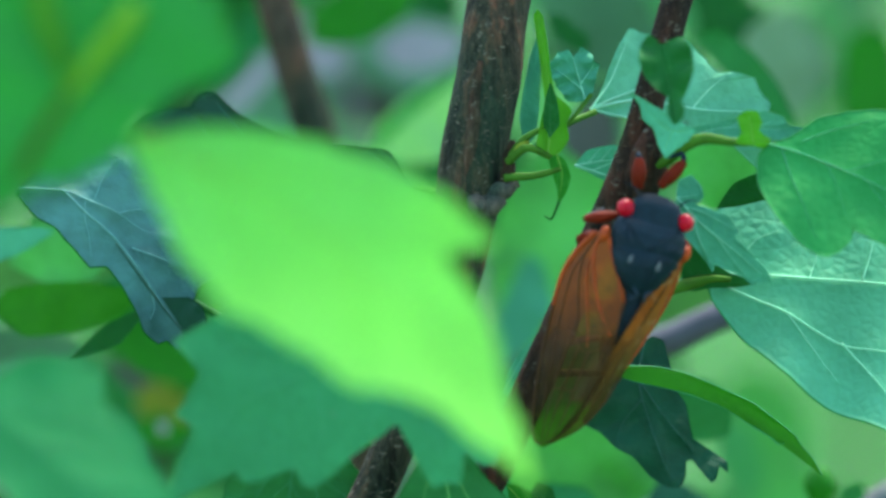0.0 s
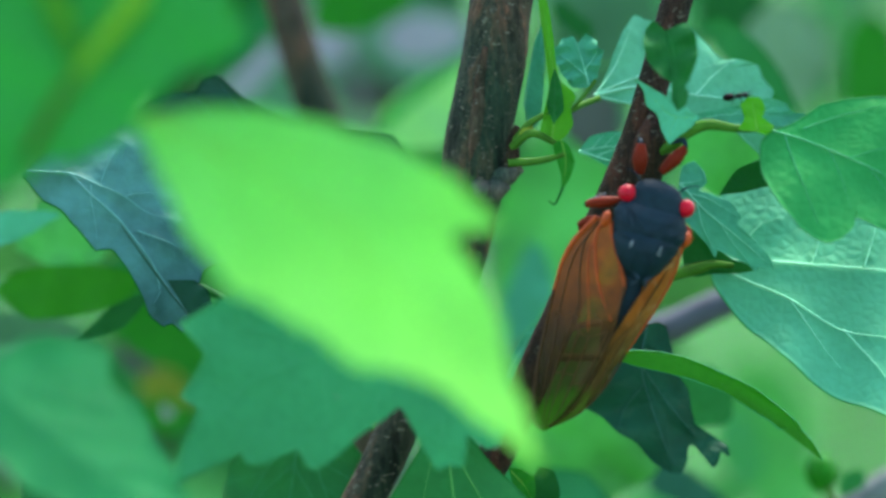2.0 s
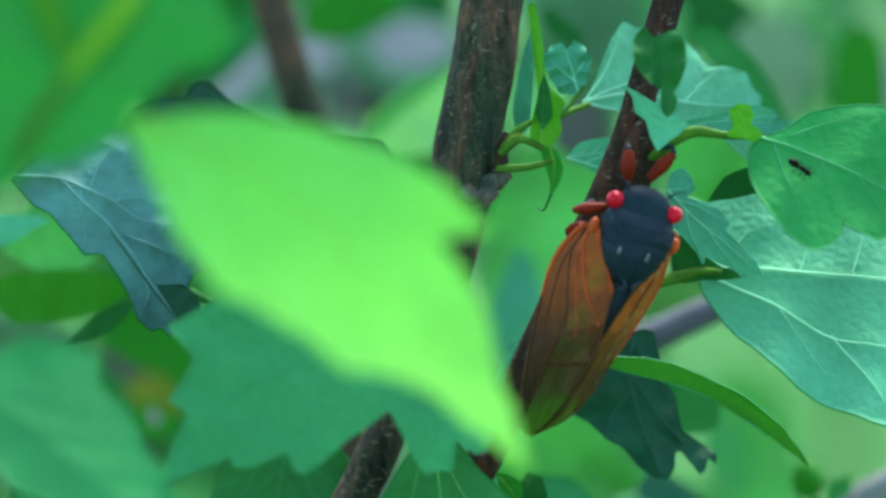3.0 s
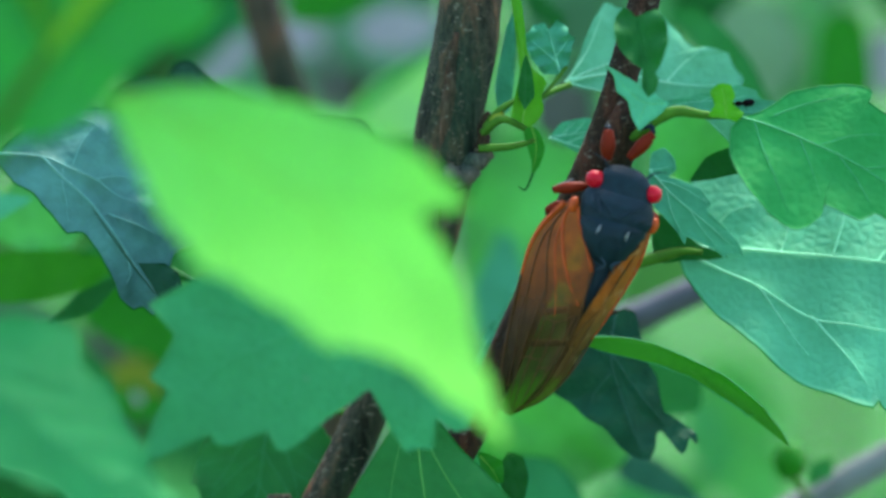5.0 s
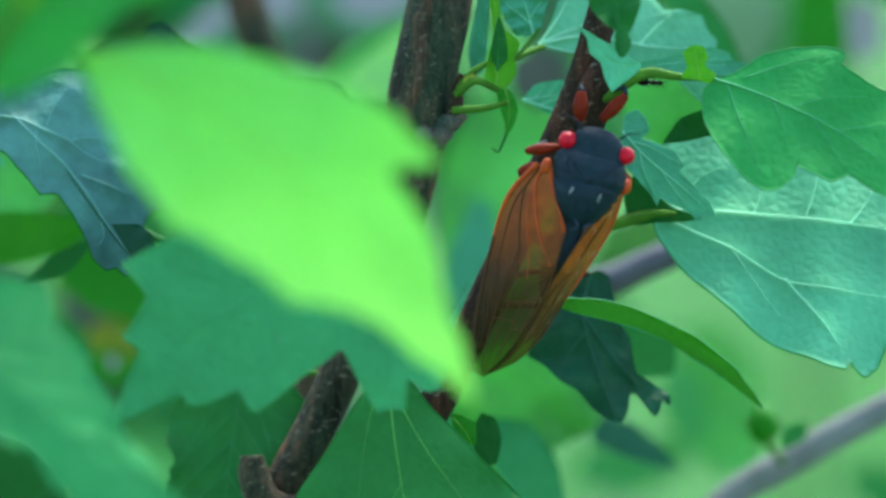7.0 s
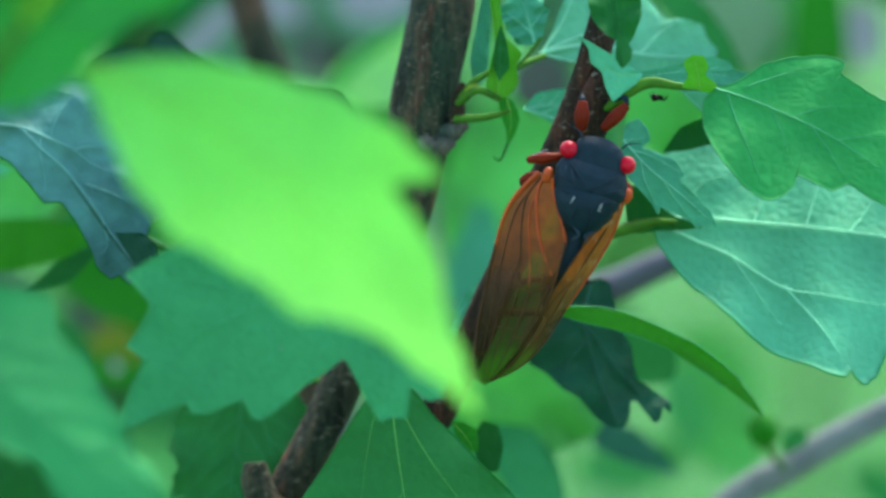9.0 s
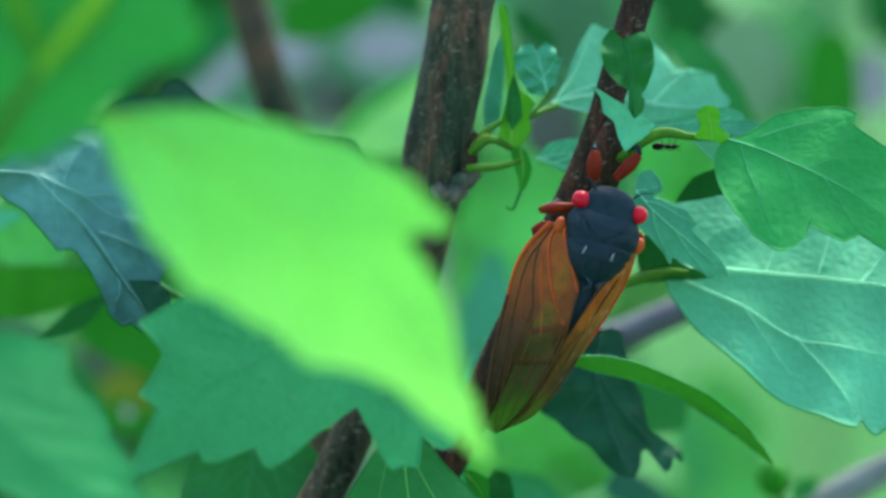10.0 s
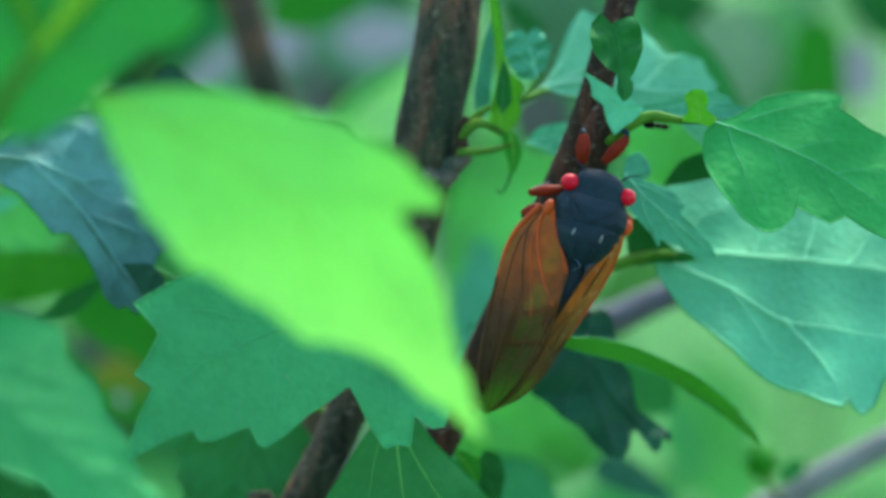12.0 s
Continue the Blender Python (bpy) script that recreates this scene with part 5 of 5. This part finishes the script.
# ---- the cicada ----
def build_cicada():
    """Head up, back to the camera, a little rolled. Local millimetres: x across, y towards the head, z out of the back."""
    origin = V(22.7, -7.0, 15.6)
    ci = thing("cicada", origin, "black red-eyed cicada with amber wings on the thin stem", "cicada")
    lean = radians(15)
    X, Y, Z = SLOPE @ Vector((math.cos(lean), 0, -math.sin(lean))), SLOPE @ Vector((math.sin(lean), 0, math.cos(lean))), TOWARD

    def at(x, y, z):
        return origin + (X * x + Y * y + Z * z) / 1000

    turn = Matrix((X, Y, Z)).transposed()

    def body(rows, n=22, bumpy=0.03):
        """A shell lofted over cross-sections: y, centre x, half width, z of the middle, half height."""
        verts, faces = [], []
        cols = [[v.x for v in spline([(r[k], 0, 0) for r in rows], 26)] for k in range(5)]
        for y, cx, hw, cz, hh in zip(*cols):
            for k in range(n):
                a = 2 * math.pi * k / n
                q = Vector((cx + hw * math.cos(a), y, cz + hh * math.sin(a)))
                g = 1 + bumpy * noise.noise(q * 0.9)
                verts.append(at(cx + hw * math.cos(a) * g, y, cz + hh * math.sin(a) * g))
        for i in range(25):
            for k in range(n):
                a, b = i * n + k, i * n + (k + 1) % n
                faces.append((a, b, b + n, a + n))
        faces += [tuple(range(n))[::-1], tuple(range(25 * n, 26 * n))]
        return verts, faces

    head = part("head", body([(2.8, -0.3, 0.8, -0.9, 0.5), (2.5, -0.3, 2.1, -0.6, 1.3), (1.8, -0.2, 3.2, -0.3, 1.9), (0.9, -0.1, 3.75, -0.2, 2.3), (-0.4, 0, 4.1, -0.3, 2.5), (-1.6, 0, 4.4, -0.4, 2.7), (-2.2, 0, 4.3, -0.5, 2.6)]), SHELL_BLACK, ci)
    for x, wide in ((-4.35, 1.5), (4.35, 1.3)):
        part("eye", ball(at(x, -0.2, 0.1), wide, 1.35, 1.4, turn, 20, 14), EYE_RED, ci, "glossy bright red compound eye")
    for x, y in ((-0.35, 0.9), (0.35, 0.9), (0, 1.4)):
        part("ocellus", ball(at(x, y, 2.0), 0.13, 0.13, 0.1, turn, 8, 6), SHELL_BLACK, head)
    pro = part("pronotum", body([(-1.1, -0.1, 4.3, -0.6, 2.6), (-1.9, -0.3, 5.1, -0.5, 3.2), (-3.2, -0.3, 5.4, -0.3, 3.7), (-4.6, -0.1, 5.4, -0.3, 3.9), (-5.5, -0.1, 5.25, -0.4, 3.9), (-6.0, -0.1, 4.9, -0.5, 3.6)], bumpy=0.05), SHELL_BLACK, ci)
    meso = part("mesonotum", body([(-5.2, -0.1, 4.9, -0.5, 3.8), (-6.3, -0.2, 5.0, -0.4, 4.25), (-7.6, -0.2, 4.65, -0.4, 4.4), (-8.9, -0.2, 4.1, -0.5, 4.2), (-10.2, -0.1, 3.3, -0.6, 3.8), (-11.3, 0.2, 2.3, -0.8, 3.2), (-12.2, 0.5, 1.2, -1.0, 2.4)], bumpy=0.04), SHELL_BLACK, ci)
    # furrows of the shield and its raised hind rim
    for line in ([(-3.9, -1.9, 2.5), (-2.6, -3.2, 3.15), (-1.0, -4.6, 3.6), (-0.4, -5.6, 3.55)], [(3.7, -1.9, 2.5), (2.5, -3.2, 3.15), (0.9, -4.6, 3.6), (0.3, -5.6, 3.55)], [(-5.1, -3.6, 1.3), (-4.0, -4.4, 2.6), (-2.6, -5.0, 3.3)], [(4.8, -3.6, 1.3), (3.8, -4.4, 2.6), (2.5, -5.0, 3.3)]):
        part("furrow", tube([at(*p) for p in line], [0.08, 0.16, 0.08], 14, 6), SHELL_BLACK, pro)
    part("hind_rim", tube([at(x, -6.0 - 0.9 * math.cos(x * 0.3) ** 2, 3.95 * math.sqrt(1 - (x / 5.6) ** 2) - 0.35) for x in (-4.8, -3.6, -1.8, 0, 1.8, 3.6, 4.6)], [0.1, 0.2, 0.22, 0.2, 0.1], 30, 6), SHELL_BLACK, pro)
    for x in (-2.1, 2.1):
        part("pale_spot", tube([at(x + 0.1, -6.6, 3.68), at(x, -7.2, 3.62), at(x - 0.15, -7.7, 3.5)], [0.07, 0.15, 0.06], 8, 6), SPOT_PALE, meso)
        part("pale_spot", tube([at(x - 0.3, -7.7, 3.48), at(x, -7.75, 3.5), at(x + 0.3, -7.7, 3.45)], [0.04, 0.08, 0.04], 6, 6), SPOT_PALE, meso)
    for side in (-1, 1):
        part("cross_ridge", tube([at(1.5 * side + 0.6, -11.0, 2.3), at(0.5 * side + 0.6, -11.9, 2.35), at(1.2 * side + 0.4, -12.9, 1.5)], [0.1, 0.24, 0.1], 12, 6), SHELL_BLUE, meso)
        part("ridge", tube([at(0.8 * side - 0.2, -7.6, 3.85), at(1.4 * side - 0.1, -9.0, 3.45), at(1.3 * side, -10.4, 2.9)], [0.06, 0.14, 0.06], 12, 6), SHELL_BLACK, meso)
    for x, y in ((-4.3, -2.6), (-3.4, -2.9), (-2.9, -3.7)):
        part("pale_streak", tube([at(x, y, 2.6 + 0.3 * (4.4 + x)), at(x + 0.25, y - 0.6, 2.75 + 0.3 * (4.4 + x)), at(x + 0.5, y - 1.1, 2.75 + 0.3 * (4.4 + x))], [0.06, 0.17, 0.06], 8, 6), SHELL_BLUE, pro)
    abd = [(-10.8, 0.0, 3.0, -2.2, 3.0), (-14.0, -0.4, 2.9, -2.4, 3.0), (-18.0, -0.9, 2.5, -2.6, 2.6), (-20.5, -1.3, 1.9, -3.0, 2.0), (-22.5, -1.7, 1.1, -3.2, 1.2), (-23.5, -1.9, 0.4, -3.4, 0.4)]
    part("abdomen", body(abd), SHELL_BLACK, ci)

    # folded forewings: an outer edge low along the side, an inner edge along the back
    def wing(name, outer, inner, label, skin, lines):
        n, k = 40, 12
        a, b = spline([at(*p) for p in outer], n), spline([at(*p) for p in inner], n)
        verts, faces = [], []
        for i in range(n):
            for j in range(k + 1):
                u = j / k
                verts.append(a[i].lerp(b[i], u) + Z * (0.7 * math.sin(math.pi * u) * math.sin(math.pi * i / (n - 1)) / 1000))
        for i in range(n - 1):
            for j in range(k):
                q = i * (k + 1) + j
                faces.append((q, q + 1, q + k + 2, q + k + 1))
        w = part(name, (verts, faces), skin, ci, label)

        def on(s, u):
            i = min(int(s * (n - 1)), n - 2)
            t = s * (n - 1) - i
            p = a[i].lerp(a[i + 1], t).lerp(b[i].lerp(b[i + 1], t), u)
            return p + Z * ((0.7 * math.sin(math.pi * u) * math.sin(math.pi * s) + 0.08) / 1000)

        for line, r, hue in lines:
            part("vein", tube([on(*q) for q in line], [r, r * 0.8, r * 0.45], 24, 6), hue, w)

    # veins: places along and across the wing, radius, colour
    orange, brown = WING_VEIN, VEIN_BROWN
    wing("forewing", [(-7.9, -4.6, -1.0), (-10.0, -8.2, -2.4), (-11.1, -11.9, -3.2), (-11.3, -16.2, -3.6), (-11.2, -20.4, -3.8), (-11.1, -24.6, -3.8), (-10.7, -28.8, -3.8), (-10.3, -32.9, -3.6), (-9.3, -35.8, -3.4), (-7.8, -36.8, -3.2)],
         [(-5.6, -4.6, 0.8), (-5.0, -6.5, 0.6), (-4.0, -8.7, 0.6), (-2.5, -10.9, 0.9), (-1.3, -13.2, 1.2), (-1.4, -16.6, 1.6), (-1.3, -20.5, 0.9), (-2.6, -28, -0.8), (-4.6, -33.4, -2.2), (-7.4, -36.8, -3.1)], "amber clear forewing with orange veins", WING,
         [([(0, 0.02), (0.12, 0.0), (0.22, 0.0), (0.36, 0.0)], 0.44, orange), ([(0.34, 0.0), (0.5, 0.0), (0.7, 0.0), (0.9, 0.0), (0.98, 0.05)], 0.24, brown),
          ([(0.0, 0.5), (0.1, 0.52), (0.3, 0.62), (0.46, 0.70), (0.6, 0.92)], 0.27, orange), ([(0.02, 0.9), (0.15, 0.97), (0.3, 0.98), (0.45, 0.98)], 0.26, orange),
          ([(0.45, 0.98), (0.55, 0.99), (0.66, 0.97)], 0.2, brown), ([(0.02, 0.3), (0.14, 0.30), (0.3, 0.36), (0.44, 0.40), (0.55, 0.45), (0.62, 0.62), (0.64, 0.9)], 0.14, brown),
          ([(0.1, 0.3), (0.2, 0.2), (0.4, 0.15), (0.6, 0.16), (0.8, 0.15)], 0.12, brown), ([(0.1, 0.52), (0.22, 0.48), (0.36, 0.5), (0.5, 0.56), (0.6, 0.62)], 0.13, orange),
          ([(0.58, 0.5), (0.7, 0.42), (0.82, 0.40), (0.95, 0.42)], 0.13, brown), ([(0.62, 0.65), (0.74, 0.62), (0.86, 0.62), (0.95, 0.66)], 0.13, brown), ([(0.44, 0.40), (0.6, 0.3), (0.8, 0.26), (0.95, 0.22)], 0.13, brown),
          ([(0.64, 0.9), (0.76, 0.84), (0.9, 0.82)], 0.12, brown), ([(0.7, 0.27), (0.71, 0.36), (0.70, 0.43)], 0.1, brown), ([(0.72, 0.42), (0.73, 0.52), (0.74, 0.62)], 0.1, brown), ([(0.76, 0.62), (0.77, 0.73), (0.77, 0.84)], 0.1, brown),
          ([(0.66, 0.97), (0.8, 0.95), (0.9, 0.92), (0.95, 0.7), (0.955, 0.4), (0.96, 0.05)], 0.1, brown)])
    wing("forewing", [(5.3, -4.7, -2.2), (5.4, -7.7, -3.0), (4.9, -11.2, -3.3), (3.7, -15.8, -3.5), (2.7, -18.6, -3.5), (1.8, -21.5, -3.5), (0.2, -25.3, -3.5), (-1.1, -29.9, -3.5), (-2.9, -32.7, -3.5), (-7.2, -36.5, -3.5)],
         [(4.4, -5.6, 0.6), (4.0, -8.8, 0.6), (2.4, -10.6, 0.9), (1.2, -12.5, 1.4), (0.6, -15.4, 1.6), (-0.4, -18.2, 1.2), (-1.2, -20.5, 0.7), (-3.0, -27.0, -1.0), (-4.5, -31.5, -2.2), (-7.3, -36.6, -3.3)], "orange folded forewing seen edge-on", WING_FOLD,
         [([(0, 0), (0.2, 0), (0.4, 0), (0.6, 0.0)], 0.26, orange), ([(0.6, 0), (0.75, 0), (0.9, 0), (0.99, 0.02)], 0.16, brown), ([(0.08, 0.95), (0.2, 1), (0.4, 1), (0.62, 1)], 0.18, brown),
          ([(0.05, 0.5), (0.2, 0.55), (0.4, 0.5), (0.6, 0.45)], 0.15, brown), ([(0.6, 0.45), (0.75, 0.4), (0.92, 0.45)], 0.11, brown), ([(0.5, 0.48), (0.65, 0.7), (0.8, 0.75), (0.93, 0.7)], 0.11, brown)])

    for x, z in ((-6.6, 0.4), (5.5, -0.8)):
        part("wing_base", ball(at(x, -4.6, z), 0.75, 1.2, 0.6, turn, 12, 8, 0.3), WING_VEIN, ci, "orange wing joint")

    # legs: stout red femur, thin tibia, dark foot
    for knee, foot, stout in (([(-3.4, 3.0, -2.2), (-3.9, 5.2, -2.0), (-4.3, 7.3, -2.2)], [(-4.3, 7.4, -2.2), (-4.6, 7.9, -3.4), (-4.4, 6.0, -4.8)], 1.15),
                              ([(-0.4, 4.0, -2.2), (1.0, 6.4, -2.0), (2.1, 8.4, -2.2)], [(2.1, 8.5, -2.0), (1.6, 9.4, -2.8), (0.0, 8.6, -4.6)], 1.05),
                              ([(-5.3, -1.4, -2.2), (-7.6, -2.3, -1.8), (-9.9, -3.2, -2.3)], [(-9.8, -3.1, -2.6), (-9.4, -2.6, -4.2), (-7.4, -1.0, -6.0)], 0.9),
                              ([(-7.0, -4.9, -2.2), (-8.8, -5.5, -2.4), (-10.1, -6.4, -3.0)], [(-10.0, -6.3, -3.2), (-9.6, -7.0, -4.6), (-8.4, -7.6, -6.4)], 0.85),
                              ([(4.6, -2.6, -2.4), (5.5, -3.6, -2.4), (5.8, -4.8, -3.0)], [(5.8, -4.8, -3.0), (4.8, -5.6, -5.2), (1.6, -6.0, -7.0)], 0.7)):
        leg = part("leg", tube([at(*p) for p in knee], [0.62 * stout, stout, 0.58 * stout], 16, 10, 0.08), SHELL_RED, ci, "orange-red jointed leg")
        part("shin", tube([at(*p) for p in foot], [0.42, 0.36, 0.28], 14, 8), SHELL_BLACK, leg)
    for side in (-1, 1):
        part("antenna", tube([at(2.9 * side, 1.9, 0.6), at(3.9 * side, 2.9, 0.6), at(5.6 * side, 3.4, 0.2)], [0.2, 0.12, 0.05], 12, 6), SHELL_BLACK, ci)
    return ci


cicada = build_cicada()


# ---- the ant ----
def build_ant():
    """A black ant along its own x axis, head first, feet at z = 0; built at the origin."""
    ant = thing("ant", (0, 0, 0), "small black ant walking on a leaf stalk", "ant")

    def mm(x, y, z):
        return Vector((x, y, z)) * 0.62 / 1000

    part("gaster", ball(mm(-2.1, 0, 0.95), 0.95, 0.58, 0.56, None, 16, 10), ANT_BLACK, ant)
    part("waist", ball(mm(-0.65, 0, 0.85), 0.24, 0.2, 0.26, None, 8, 6), ANT_BLACK, ant)
    part("thorax", ball(mm(0.35, 0, 0.95), 0.66, 0.36, 0.38, None, 14, 8), ANT_BLACK, ant)
    head = part("head", ball(mm(1.85, 0, 1.0), 0.48, 0.44, 0.38, None, 14, 9), ANT_BLACK, ant)
    for s in (-1, 1):
        part("antenna", tube([mm(2.3, 0.25 * s, 1.2), mm(2.7, 0.8 * s, 1.6), mm(3.6, 1.0 * s, 1.1)], [0.06, 0.05, 0.04], 10, 5), ANT_BLACK, ant)
        part("jaw", tube([mm(2.4, 0.25 * s, 0.9), mm(2.7, 0.2 * s, 0.85), mm(2.8, 0.03 * s, 0.8)], [0.08, 0.07, 0.03], 6, 5), ANT_BLACK, head)
        for x, far in ((0.9, 1.4), (0.4, 0.2), (-0.1, -1.5)):
            part("leg", tube([mm(x, 0.3 * s, 0.8), mm(x + far * 0.35, 1.0 * s, 1.5), mm(x + far * 0.8, 1.6 * s, 0.6), mm(x + far, 1.9 * s, 0.0)], [0.08, 0.07, 0.06, 0.03], 12, 5), ANT_BLACK, ant)
    return ant


ant = build_ant()


# ---- what moves ----
def motions():
    def placed(p, heading, back):
        """The ant at a place, its head along heading, its back towards back."""
        x = (SLOPE @ heading).normalized()
        z = SLOPE @ back
        z = (z - x * z.dot(x)).normalized()
        y = z.cross(x)
        return Matrix.Translation(p) @ Matrix((x, y, z)).transposed().to_4x4()

    still = cicada.matrix_basis.copy()
    # the cicada settles against the stem by less than a millimetre
    walk(cicada, [(t, Matrix.Translation((x / 1000, 0, 0)) @ still) for t, x in ((0.0, 0.65), (0.5, 0.48), (1.0, 0.35), (2.5, 0.32), (5.0, 0.0), (9.0, 0.0), (12.0, -0.1))])
    up, face, down = Vector((0, -0.5, 1)), Vector((0.1, -1, 0.25)), Vector((0, -0.6, -1))
    walk(ant, [
        (0.0, placed(V(26.5, -3.0, 27.8), Vector((1, 0, 0.2)), up)),
        (0.5, placed(V(31.6, -3.0, 29.0), Vector((1, 0, 0.1)), up)),
        (1.0, placed(V(35.9, -4.0, 29.3), Vector((1, 0, 0.0)), up)),
        (1.5, placed(V(34.9, -4.0, 29.8), Vector((1, 0, 0.1)), up)),
        (2.0, placed(V(35.0, -4.0, 30.1), Vector((1, 0, 0.1)), up)),
        (2.5, placed(V(40.3, -3.0, 26.0), Vector((1, 0, -0.4)), face)),
        (3.0, placed(V(45.7, -5.6, 20.9), Vector((1, 0, -0.7)), face)),
        (3.2, placed(V(48.3, -7.4, 16.5), Vector((0.45, 0, -1)), face)),
        (3.8, placed(V(49.8, -9.6, 12.6), Vector((0.9, 0, -0.5)), face)),
        (4.3, placed(V(50.2, -3.9, 24.2), Vector((0.3, 0, 1)), face)),
        (4.8, placed(V(44.3, -2.0, 27.6), Vector((-1, 0, 0.1)), up)),
        (5.0, placed(V(40.0, 4.0, 27.3), Vector((-1, 0, -0.1)), up)),
        (5.5, placed(V(30.7, 4.0, 28.8), Vector((-1, 0, -0.2)), up)),
        (5.7, placed(V(29.5, -2.0, 28.2), Vector((-0.6, 0, -0.7)), Vector((-0.3, -1, 0.3)))),
        (5.85, placed(V(30.0, -4.0, 26.6), Vector((0.04, -0.3, -0.95)), Vector((-0.87, -0.48, 0.12)))),
        (6.0, placed(V(30.4, -3.5, 25.3), Vector((0.35, -0.8, -0.45)), Vector((-0.1, -0.7, -0.6)))),
        (6.2, placed(V(30.2, -3.0, 25.5), Vector((0.9, -0.4, -0.15)), Vector((0, -0.6, -1)))),
        (6.5, placed(V(30.2, -3.0, 25.7), Vector((1, 0, -0.05)), down)),
        (8.5, placed(V(34.1, -3.0, 25.0), Vector((1, 0, -0.05)), down)),
        (9.0, placed(V(31.6, -3.0, 24.9), Vector((0.3, -1, 0)), down)),
        (9.5, placed(V(31.5, -3.0, 25.2), Vector((0.55, -0.8, -0.1)), down)),
        (10.0, placed(V(31.0, -3.0, 25.0), Vector((1, 0, 0)), down)),
        (10.5, placed(V(30.9, -3.0, 25.0), Vector((1, 0, -0.1)), down)),
        (11.0, placed(V(31.1, -3.0, 25.1), Vector((1, 0, -0.05)), down)),
        (11.5, placed(V(30.9, -3.0, 25.2), Vector((1, 0, 0)), down)),
        (12.0, placed(V(31.4, -3.0, 25.6), Vector((1, 0, -0.1)), down)),
    ])


motions()
